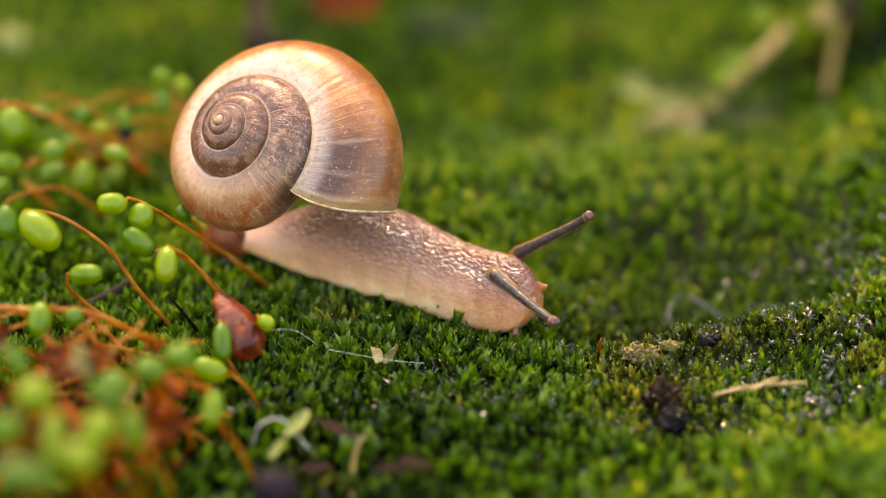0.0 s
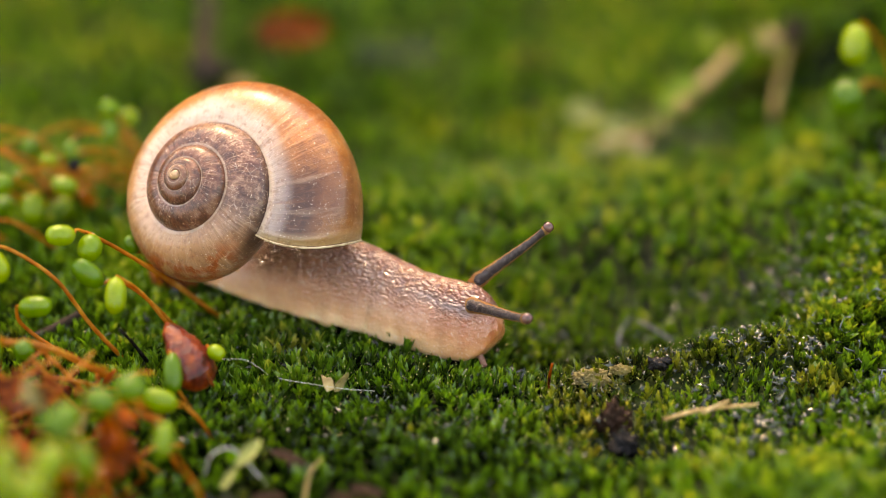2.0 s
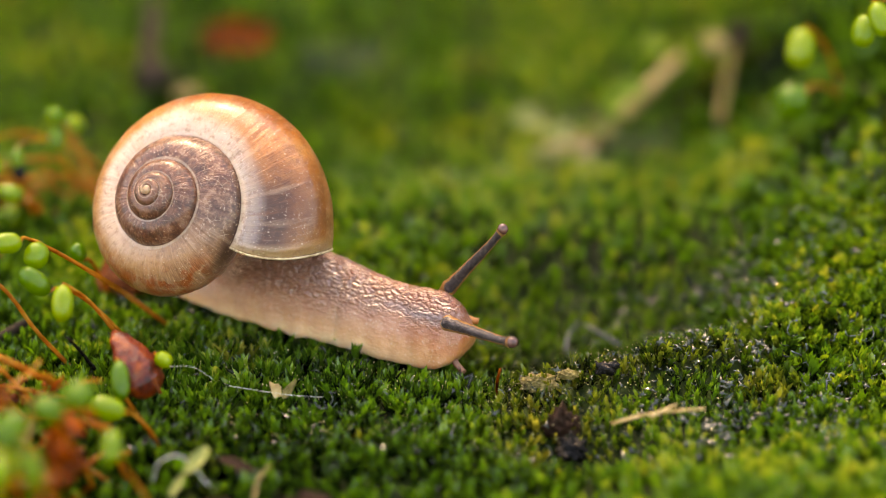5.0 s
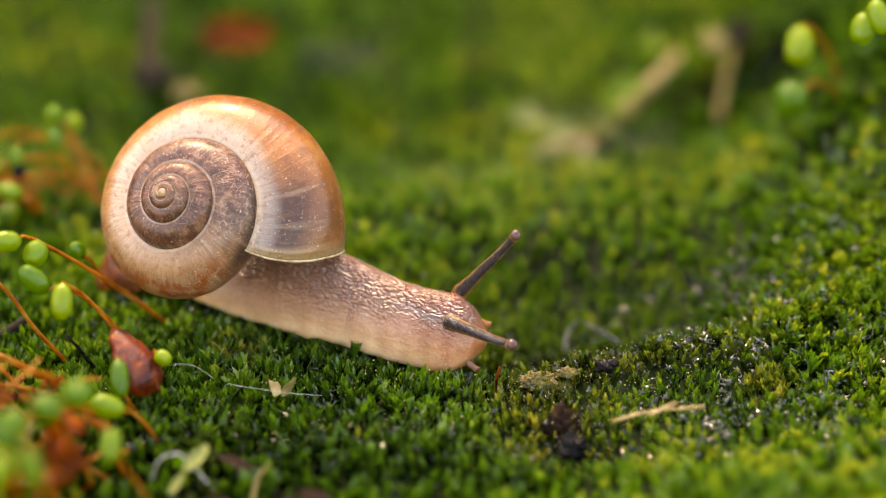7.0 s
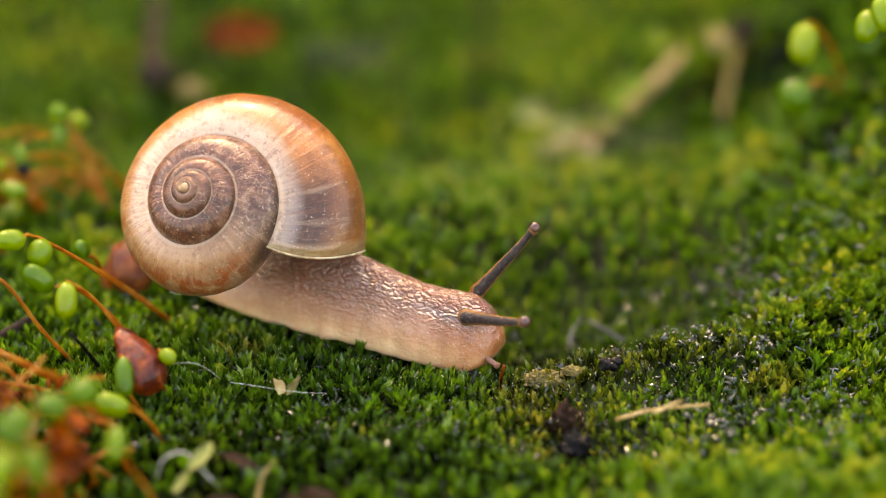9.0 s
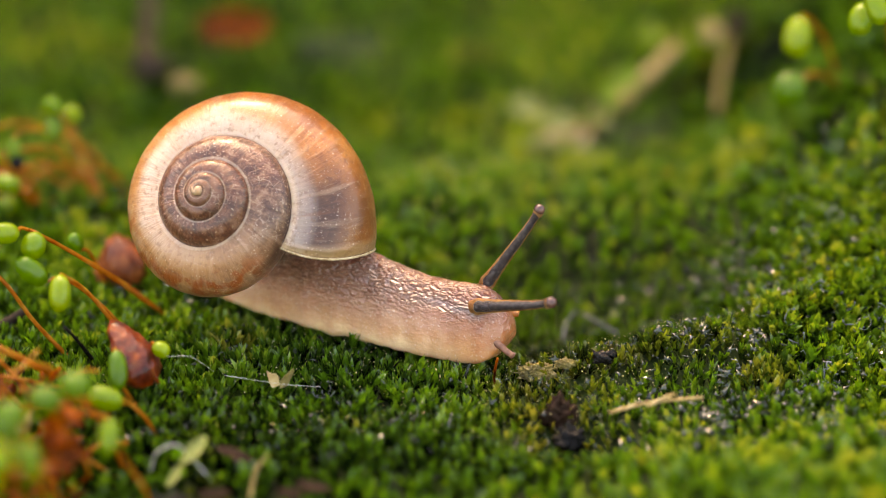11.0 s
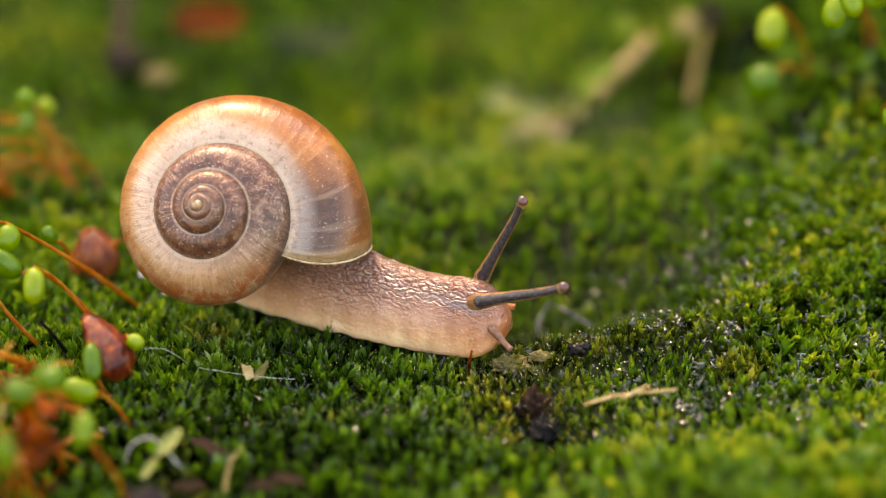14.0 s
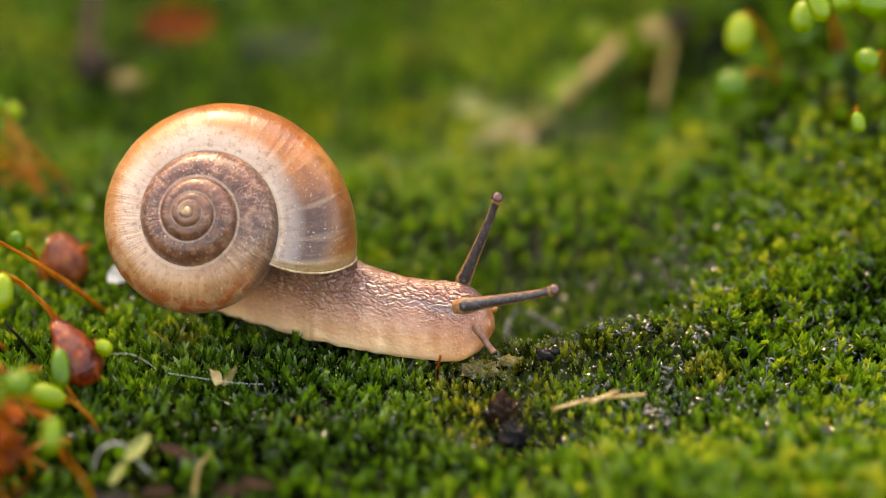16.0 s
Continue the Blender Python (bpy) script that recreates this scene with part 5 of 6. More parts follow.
simple("straw_crumb", shard([(-0.25, -0.6), (0.3, -0.55), (0.34, 0.05), (0.2, 0.3), (-0.05, 0.35), (-0.4, 0.62), (-0.38, -0.1)], 0.22, 3), STRAW, "pale yellow straw crumb on moss", "crumb", (-11.3, -23.9, 0.8), (-15, -8, 10), "", False)
simple("straw_crumb", shard([(-0.3, -0.6), (0.2, -0.5), (0.75, 0.55), (0.7, 0.75), (0.1, 0.35), (-0.25, 0.0)], 0.12, 6), TAN, "torn tan straw crumb on moss", "crumb", (-10.6, -23.5, 0.5), (-15, 5, 20), "", False)
stick("dry_curl", [(-8.5, -24.5, 0.8), (-8.6, -24.7, 0.3), (-8.4, -24.9, -0.1), (-8.0, -24.9, -0.2), (-7.6, -24.8, 0.0), (-7.4, -24.6, 0.4), (-7.6, -24.4, 0.9)], 0.032, 0.025, FIBRE_SHEEN, "curled white dry moss fibre", "fibre", 30, 6, 0.5, 0.2)
stick("dry_curl", [(-1.7, -25.4, -0.0), (-1.9, -25.6, -0.5), (-2.5, -25.4, -1.2)], 0.06, 0.035, FIBRE_SHEEN, "pale dry moss fibre", "fibre", 14, 6, 0.5, 0.2)
stick("rusty_stem", [(-42.6, 2.6, 7.8), (-39.6, 2.5, 7.5), (-37.1, 2.2, 6.7), (-34.9, 4.3, 4.1), (-33.5, 7.9, -0.0), (-33.1, 10.5, -4.1)], 0.16, 0.20, STALK, "long arching orange moss stem among the capsules", "moss stem", group="arching stems")
stick("rusty_stem", [(-31.3, 4.6, 2.2), (-30.3, 7.7, -0.8), (-28.9, 10.4, -4.4)], 0.28, 0.30, STALK, "orange stem behind the capsules", "moss stem", group="arching stems")
stick("rusty_stem", [(-38.9, 0.0, 2.3), (-37.4, 1.2, 0.1), (-35.9, 3.3, -2.7)], 0.28, 0.30, STALK, "orange stem leaning among the capsules", "moss stem", group="arching stems")
simple("dark_seed", lump((0.55, 0.5, 0.6), 18, 0.15), BLACK, "dark brown withered capsule tip", "seed", (-31.9, 5.5, 4.1))
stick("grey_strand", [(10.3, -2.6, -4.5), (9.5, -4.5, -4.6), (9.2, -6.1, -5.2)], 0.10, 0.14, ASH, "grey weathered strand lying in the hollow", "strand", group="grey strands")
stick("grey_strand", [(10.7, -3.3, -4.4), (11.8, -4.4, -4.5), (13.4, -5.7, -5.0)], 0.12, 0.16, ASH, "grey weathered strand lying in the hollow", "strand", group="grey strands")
stick("brown_needle", [(5.2, 8.0, -4.4), (6.0, 6.4, -4.3), (7.0, 6.0, -4.7)], 0.14, 0.18, RUST, "red brown dead needle lying on moss", "needle")
stick("pale_filament", [(-18.9, -36.3, 0.3), (-18.4, -36.6, 1.9), (-17.1, -36.4, 2.3), (-15.8, -36.9, 1.2), (-14.1, -37.8, -0.6)], 0.045, 0.05, WHITE, "arched whitish plant filament", "filament", 24, 7)
simple("spatula_leaf", flake(2.5, 0.9, 0.5, 0.12, 2), LICHEN, "small pale green spatula leaf", "leaf", (-16.0, -36.6, 2.0), (30, -25, 50))
simple("spatula_leaf", flake(1.8, 0.6, 0.4, 0.12, 8), LICHEN, "small pale green spatula leaf", "leaf", (-17.3, -37.3, 0.5), (30, -25, 60))
stick("brown_stick", [(-11.2, -35.8, 1.3), (-12.0, -36.7, 0.5), (-12.2, -38.8, -0.4), (-12.1, -41.4, -1.3)], 0.12, 0.2, TAN, "bent tan plant stick", "stick")
simple("bark_flake", flake(2.2, 0.8, 0.5, 0.15, 590), BROWN, "thin reddish brown bark flake in moss", "bark flake", (-13.7, -34.0, 0.4), (15, 5, -25))
simple("bark_flake", flake(2.2, 0.8, 0.5, 0.15, 620), BROWN, "thin reddish brown bark flake in moss", "bark flake", (-12.6, -35.2, 0.3), (15, 5, -30))
simple("bark_flake", flake(2.2, 0.8, 0.5, 0.15, 700), BROWN, "thin reddish brown bark flake in moss", "bark flake", (-9.4, -39.5, 0.4), (15, 5, 10))
simple("bark_flake", flake(2.2, 0.8, 0.5, 0.15, 735), BROWN, "thin reddish brown bark flake in moss", "bark flake", (-8.1, -39.4, 0.8), (15, 5, -15))
simple("bark_flake", flake(2.2, 0.8, 0.5, 0.15, 560), BROWN, "thin reddish brown bark flake in moss", "bark flake", (-14.6, -38.7, -0.1), (15, 5, 20))
simple("tan_crust", lump((1.3, 0.8, 0.4), 2, 0.6, 3.2, 30, 44), TAN, "rough tan crust crumb on the moss crest", "crumb", (6.9, -20.6, -0.4), (10, 0, 5))
simple("tan_crust", lump((0.7, 0.5, 0.28), 4, 0.6, 3.0, 24, 36), TAN, "rough tan crust crumb on the moss crest", "crumb", (8.8, -21.7, 0.8), (0, 10, 30))
simple("black_crumb", lump((0.7, 0.49, 0.42), 3, 0.55, 1.5), BLACK, "shiny black crumb on moss", "crumb", (11.4, -21.5, 1.2), (0, 20, 0), "black crumbs")
simple("black_crumb", lump((0.45, 0.32, 0.27), 4, 0.55, 1.5), BLACK, "shiny black crumb on moss", "crumb", (12.0, -21.4, 1.4), (0, 20, 40), "black crumbs")
simple("black_crumb", lump((0.4, 0.28, 0.24), 5, 0.55, 1.5), BLACK, "shiny black crumb on moss", "crumb", (11.0, -21.6, 1.0), (0, 20, 80), "black crumbs")
simple("black_crumb", lump((0.35, 0.24, 0.21), 6, 0.55, 1.5), BLACK, "shiny black crumb on moss", "crumb", (11.8, -21.6, 0.9), (0, 20, 120), "black crumbs")
stick("upright_twig", [(4.1, -22.0, 1.4), (3.9, -22.0, 0.1), (4.1, -21.7, -1.6)], 0.09, 0.13, RUST, "short orange stem standing in moss", "moss stem")
stick("pale_straw", [(11.6, -28.4, 0.5), (14.1, -29.1, 1.6), (17.8, -28.9, 1.9)], 0.14, 0.10, STRAW, "pale dry straw lying on moss", "straw")
stick("pale_straw", [(14.1, -29.2, 1.4), (15.4, -29.3, 2.2), (15.9, -29.7, 2.6)], 0.15, 0.07, STRAW, "pale dry straw lying on moss", "straw")
simple("brown_clod", lump((1.2, 0.9, 1.1), 6, 0.8, 2.2, 18, 26), BROWN, "brown crumbly clod in the moss", "clod", (8.3, -25.9, -1.1), (0, 0, 20))
simple("brown_clod", lump((1.0, 0.9, 0.8), 9, 0.8, 2.2, 18, 26), BLACK, "black clod in the moss pit", "clod", (8.9, -28.8, -1.3), (0, 0, 50))
simple("dark_berry", lump((1.5, 1.4, 1.4), 12, 0.12, 1.0), BERRY, "dull dark violet seed close to the lens", "seed", (-16.6, -47.2, 3.0))
stick("pink_twig", [(-25.6, 56.6, -1.8), (-25.6, 51.1, -3.9), (-25.3, 41.4, -3.5)], 0.8, 0.9, PINK, "faded pinkish grey plant stem", "stem")
simple("dark_bud", lump((1.7, 1.4, 1.4), 3, 0.2), PINK, "dull pinkish brown bud", "bud", (-24.5, 40.8, -2.5))
simple("tan_chip", lump((1.4, 1.0, 0.8), 8, 0.3), TAN, "pale tan chip on moss", "chip", (-21.5, 38.3, -3.1))
simple("red_leaf", flake(6.5, 3.4, 0.8, 0.2, 5), RUST, "red brown fallen leaf on moss", "dead leaf", (-18.0, 51.4, -3.3), (45, 0, 10))
simple("red_leaf", flake(3.5, 2.0, 0.8, 0.2, 7), RUST, "red brown fallen leaf on moss", "dead leaf", (-19.3, 49.7, -2.4), (50, 0, -20))
simple("pale_pebble", lump((1.4, 1.2, 1.2), 5, 0.2), LICHEN, "pale grey round pebble on moss", "pebble", (-46.5, 44.3, -4.4))
stick("tan_stick", [(20.5, 44.3, -2.0), (18.3, 40.6, -2.8), (15.4, 37.5, -4.7)], 0.42, 0.6, STRAW, "pale tan broken stick leaning on moss", "stick")
simple("lichen_flake", flake(4.6, 1.8, 0.7, 0.2, 0), STRAW, "pale lichen flake on moss", "lichen", (10.3, 31.2, -5.4), (40, 10, 15), "pale lichen flakes")
simple("lichen_flake", flake(3.2, 1.6, 0.7, 0.2, 1), STRAW, "pale lichen flake on moss", "lichen", (11.7, 32.5, -5.1), (40, 10, 40), "pale lichen flakes")
simple("lichen_flake", flake(3.0, 1.8, 0.7, 0.2, 2), LICHEN, "pale lichen flake on moss", "lichen", (13.4, 33.9, -4.3), (40, 10, 60), "pale lichen flakes")
simple("lichen_flake", flake(2.6, 1.4, 0.7, 0.2, 3), LICHEN, "pale lichen flake on moss", "lichen", (8.6, 30.2, -5.3), (40, 10, -10), "pale lichen flakes")
simple("lichen_flake", flake(3.0, 2.0, 0.7, 0.2, 4), LICHEN, "pale lichen flake on moss", "lichen", (10.1, 34.6, -5.2), (40, 10, 0), "pale lichen flakes")
simple("lichen_flake", flake(3.2, 2.2, 0.7, 0.2, 5), LICHEN, "pale lichen flake on moss", "lichen", (7.3, 37.0, -4.9), (40, 10, 30), "pale lichen flakes")
simple("green_leaf", flake(3.0, 2.0, 0.6, 0.12, 20), LEAF, "pale green moss leaf behind the snail", "leaf", (14.2, 34.9, -2.7), (50, 0, 60), "pale green leaves")
simple("green_leaf", flake(3.0, 2.0, 0.6, 0.12, 21), LEAF, "pale green moss leaf behind the snail", "leaf", (15.8, 38.2, -2.6), (50, 0, 30), "pale green leaves")
simple("green_leaf", flake(3.0, 2.0, 0.6, 0.12, 22), LEAF, "pale green moss leaf behind the snail", "leaf", (18.1, 43.6, -0.6), (50, 0, 70), "pale green leaves")
simple("orange_bud", lump((0.9, 0.8, 0.9), 15, 0.1), STRAW, "small orange bud on a pale stem", "bud", (23.7, 45.7, -1.4))
stick("dry_stalk_twig", [(25.4, 46.6, -1.7), (24.5, 41.7, -2.9), (23.5, 36.3, -4.9)], 0.28, 0.36, TAN, "pale greenish dry stem", "stem")
simple("dark_seed", lump((1.2, 1.0, 1.6), 16, 0.15), PINK, "dark violet seed head", "seed", (25.9, 46.9, -1.3))


def fibres_and_sheen():
    """Small curled silvery fibres caught between the shoots, with painted water sheen, too many to count."""
    rnd = random.Random(21)
    verts, faces = [], []
    for k in range(1900):
        x, y = rnd.uniform(-26, 42), rnd.uniform(-33, 12)
        # Thicker curls on the bank paint the sky sheen of water films.
        bank = math.exp(-((x - 30) / 9) ** 2)
        if rnd.random() > 0.16 + 0.84 * bank * soft(0.5 + 1.6 * noise.noise(Vector((x * 0.25, y * 0.25, 2.0)))):
            continue
        z = height(x, y) + rnd.uniform(-0.3, 0.1) + 0.42 * bank
        fat = rnd.uniform(0.03, 0.045 + 0.075 * bank)
        r, a0, sweep, tilt = rnd.uniform(0.15, 0.5 + 0.2 * bank), rnd.uniform(0, 6.3), rnd.uniform(0.8, 3.4), rnd.uniform(0.2, 1.3)
        pts = []
        for i in range(5):
            q = a0 + sweep * i / 4
            pts.append(Vector((x + r * math.cos(q), y + r * math.sin(q) * math.cos(tilt), z + r * math.sin(q) * math.sin(tilt))) + Vector((rnd.uniform(-0.1, 0.1), rnd.uniform(-0.1, 0.1), rnd.uniform(-0.1, 0.1))))
        v, f = tube(pts, lambda s: fat * (1 - 0.6 * math.sin(math.pi * s) ** 0.5 + 0.25 * math.sin(9 * s + k)), n=9, sides=5, flat=0.5)
        o = len(verts)
        verts += v
        faces += [tuple(o + i for i in g) for g in f]
    ob = new("fibres_and_sheen", mesh_of("fibres_and_sheen", verts, faces, FIBRE_SHEEN))
    return tagged(ob, "small silvery grey dry fibres and painted water sheen among moss shoots", "fibres", kind="stuff")


fibres_and_sheen()


def water_films():
    """Little skins of water hanging between wet shoots, too many to count."""
    rnd = random.Random(41)
    verts, faces = [], []
    for k in range(7600):
        x, y = rnd.uniform(-28, 44), rnd.uniform(-34, 2)
        if rnd.random() > 0.06 + 0.94 * math.exp(-((x - 26) / 12) ** 2) * soft(0.5 + 1.6 * noise.noise(Vector((x * 0.25, y * 0.25, 2.0)))):
            continue
        z = height(x, y) + rnd.uniform(-0.4, 0.25)
        n, r = 2 * rnd.randint(3, 5), rnd.uniform(0.08, 0.45)
        m = Matrix.Translation((x, y, z)) @ Euler((rnd.uniform(-0.2, 1.1), rnd.uniform(-0.5, 0.5), 0)).to_matrix().to_4x4() @ Matrix.Rotation(rnd.uniform(0, 6.3), 4, "Z")
        o = len(verts)
        for i in range(n):
            a, q = 6.283 * (i + rnd.uniform(-0.3, 0.3)) / n, r * (rnd.uniform(0.2, 0.4) if i % 2 else rnd.uniform(0.3, 2.0))
            verts.append(m @ Vector((q * math.cos(a), q * math.sin(a), rnd.uniform(0, 0.08))))
        verts += [m @ Vector((0, 0, -0.06)), m @ Vector((0, 0, -0.14))]
        for i in range(n):
            faces += [(o + i, o + (i + 1) % n, o + n), (o + (i + 1) % n, o + i, o + n + 1)]
    for k in range(420):                     # a wet hollow further back
        cx, cy = ((15.5, 35.5), (11.5, 41.0), (-9.0, 55.0))[k % 3]
        x, y, r = rnd.gauss(cx, 2.2), rnd.gauss(cy, 2.2), rnd.uniform(0.2, 0.8)
        o, z = len(verts), height(x, y) + rnd.uniform(-0.2, 0.3)
        for i in range(7):
            a = 6.283 * i / 7
            verts.append(Vector((x + r * math.cos(a) * rnd.uniform(0.5, 1.2), y + r * math.sin(a) * rnd.uniform(0.5, 1.2), z + rnd.uniform(-0.1, 0.1))))
        verts += [Vector((x, y, z)), Vector((x, y, z - 0.08))]
        for i in range(7):
            faces += [(o + i, o + (i + 1) % 7, o + 7), (o + (i + 1) % 7, o + i, o + 8)]
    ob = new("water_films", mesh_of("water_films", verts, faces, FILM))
    return tagged(ob, "glistening films of water between moss shoots", "water", kind="stuff")


water_films()


def dew():
    """Tiny droplets on the leaf tips, glints put into their colour, too many to count."""
    rnd = random.Random(51)
    q = (1 + 5 ** 0.5) / 2
    ico = [Vector(v).normalized() for v in ((-1, q, 0), (1, q, 0), (-1, -q, 0), (1, -q, 0), (0, -1, q), (0, 1, q), (0, -1, -q), (0, 1, -q), (q, 0, -1), (q, 0, 1), (-q, 0, -1), (-q, 0, 1))]
    tri = ((0, 11, 5), (0, 5, 1), (0, 1, 7), (0, 7, 10), (0, 10, 11), (1, 5, 9), (5, 11, 4), (11, 10, 2), (10, 7, 6), (7, 1, 8), (3, 9, 4), (3, 4, 2), (3, 2, 6), (3, 6, 8), (3, 8, 9), (4, 9, 5), (2, 4, 11), (6, 2, 10), (8, 6, 7), (9, 8, 1))
    verts, faces = [], []
    for k in range(10500):
        x, y = rnd.triangular(-34, 46, 4), rnd.uniform(-31, 34)
        z = height(x, y) + rnd.uniform(-0.4, 0.45)
        r = 0.016 + 0.036 * rnd.random() ** 2.5
        o = len(verts)
        verts += [Vector((x, y, z)) + v * r for v in ico]
        faces += [(o + a, o + b, o + c) for a, b, c in tri]
    ob = new("dew", mesh_of("dew", verts, faces, DEW_GLINT))
    return tagged(ob, "tiny dew droplets with painted gold glint on moss tips", "dew", kind="stuff")


dew()


def rusty_litter():
    """Dense orange and red-brown scraps under the capsules, too many to count."""
    rnd = random.Random(31)
    verts, faces = [], []
    for k in range(900):
        x, y = rnd.gauss(-34, 5.5), rnd.gauss(-35, 6.0)
        if y > -25 or x > -23 or rnd.random() < 0.15:
            continue
        z = height(x, y) + rnd.uniform(-1.4, 2.2)
        v, f = flake(rnd.uniform(0.8, 2.4), rnd.uniform(0.25, 0.8), rnd.uniform(-1.5, 1.5), 0.05, k, 4, 2)
        m = Matrix.Translation((x, y, z)) @ Euler((rnd.uniform(-1.2, 1.2), rnd.uniform(-1.0, 1.0), rnd.uniform(0, 6.3))).to_matrix().to_4x4()
        o = len(verts)
        verts += [m @ p for p in v]
        faces += [tuple(o + i for i in g) for g in f]
    ob = new("rusty_litter", mesh_of("rusty_litter", verts, faces, RUST))
    return tagged(ob, "rusty orange decaying moss litter under the capsules", "litter", kind="stuff")


rusty_litter()


def motions():
    walk(SNAIL["snail"], [
        (0, at(-1.94, -14.71, 0, 0, 0, -25.87)),
        (0.5, at(-1.72, -14.82, 0, 0, 0, -25.87)),
        (1, at(-1.52, -14.91, 0, 0, 0, -25.87)),
        (1.5, at(-1.35, -15.00, 0, 0, 0, -25.87)),
        (2, at(-1.17, -15.08, 0, 0, 0, -25.87)),
        (2.5, at(-0.95, -15.19, 0, 0, 0, -25.87)),
        (3, at(-0.68, -15.32, 0, 0, 0, -25.87)),
        (3.5, at(-0.40, -15.46, 0, 0, 0, -25.87)),
        (4, at(-0.12, -15.59, 0, 0, 0, -25.87)),
        (6.5, at(1.12, -16.19, 0, 0, 0, -25.87)),
        (7, at(1.31, -16.29, 0, 0, 0, -25.87)),
        (7.5, at(1.51, -16.39, 0, 0, 0, -25.87)),
        (8, at(1.72, -16.48, 0, 0, 0, -25.87)),
        (8.5, at(1.94, -16.59, 0, 0, 0, -25.87)),
        (9, at(2.20, -16.72, 0, 0, 0, -25.87)),
        (11.5, at(3.56, -17.38, 0, 0, 0, -25.87)),
        (12, at(3.81, -17.50, 0, 0, 0, -25.87)),
        (12.5, at(4.07, -17.63, 0, 0, 0, -25.87)),
        (13, at(4.30, -17.74, 0, 0, 0, -25.87)),
        (13.5, at(4.50, -17.83, 0, 0, 0, -25.87)),
        (14, at(4.72, -17.94, 0, 0, 0, -25.87)),
        (14.5, at(4.95, -18.05, 0, 0, 0, -25.87)),
        (15, at(5.17, -18.16, 0, 0, 0, -25.87)),
        (15.5, at(5.39, -18.27, 0, 0, 0, -25.87)),
        (16, at(5.63, -18.38, 0, 0, 0, -25.87))
    ])
    walk(SNAIL["shell"], [
        (0, at(-17.17, -1.70, 9.96, 48.30, 6.08, -19.97)),
        (0.5, at(-17.24, -1.70, 9.69, 47.54, 5.18, -17.77)),
        (1, at(-17.31, -1.70, 9.44, 48.35, 4.34, -16.21)),
        (1.5, at(-17.39, -1.70, 9.32, 51.15, 4.19, -15.15)),
        (2, at(-17.53, -1.70, 9.13, 54.16, 3.84, -14.42)),
        (2.5, at(-17.54, -1.70, 9.05, 55.42, 3.70, -13.84)),
        (3, at(-17.57, -1.70, 9.02, 55.64, 3.84, -13.20)),
        (3.5, at(-17.60, -1.70, 9.04, 56.23, 4.19, -12.85)),
        (4, at(-17.65, -1.70, 9.04, 55.71, 3.94, -12.27)),
        (6.5, at(-17.80, -1.70, 9.02, 54.14, 5.58, -8.03)),
        (7, at(-17.92, -1.70, 8.92, 54.23, 5.73, -7.01)),
        (7.5, at(-17.80, -1.70, 8.99, 53.91, 5.65, -6.72)),
        (8, at(-17.81, -1.70, 8.93, 54.12, 5.57, -6.45)),
        (8.5, at(-17.71, -1.70, 9.00, 53.12, 5.43, -6.57)),
        (9, at(-17.62, -1.70, 9.13, 51.89, 5.64, -6.59)),
        (11.5, at(-17.89, -1.70, 8.71, 54.56, 7.34, -1.65)),
        (12, at(-18.12, -1.70, 8.45, 57.82, 7.06, -0.33)),
        (12.5, at(-18.18, -1.70, 8.43, 59.14, 7.63, 1.04)),
        (13, at(-18.17, -1.70, 8.37, 59.56, 7.78, 1.72)),
        (13.5, at(-18.09, -1.70, 8.24, 58.11, 7.36, 2.40)),
        (14, at(-18.02, -1.70, 8.37, 57.95, 8.39, 3.25)),
        (14.5, at(-17.97, -1.70, 8.27, 58.62, 8.13, 3.41)),
        (15, at(-17.87, -1.70, 8.30, 58.37, 8.51, 3.71)),
        (15.5, at(-17.84, -1.70, 8.30, 56.78, 9.03, 4.42)),
        (16, at(-17.74, -1.70, 8.36, 56.54, 9.96, 4.87))
    ])
    walk(SNAIL["foot"], [(0, at(0, 0, 0)), (4, at(0, 0, 0)), (8, at(0, 0, 0)), (12, at(0, 0, 0)), (16, at(0, 0, 0))])
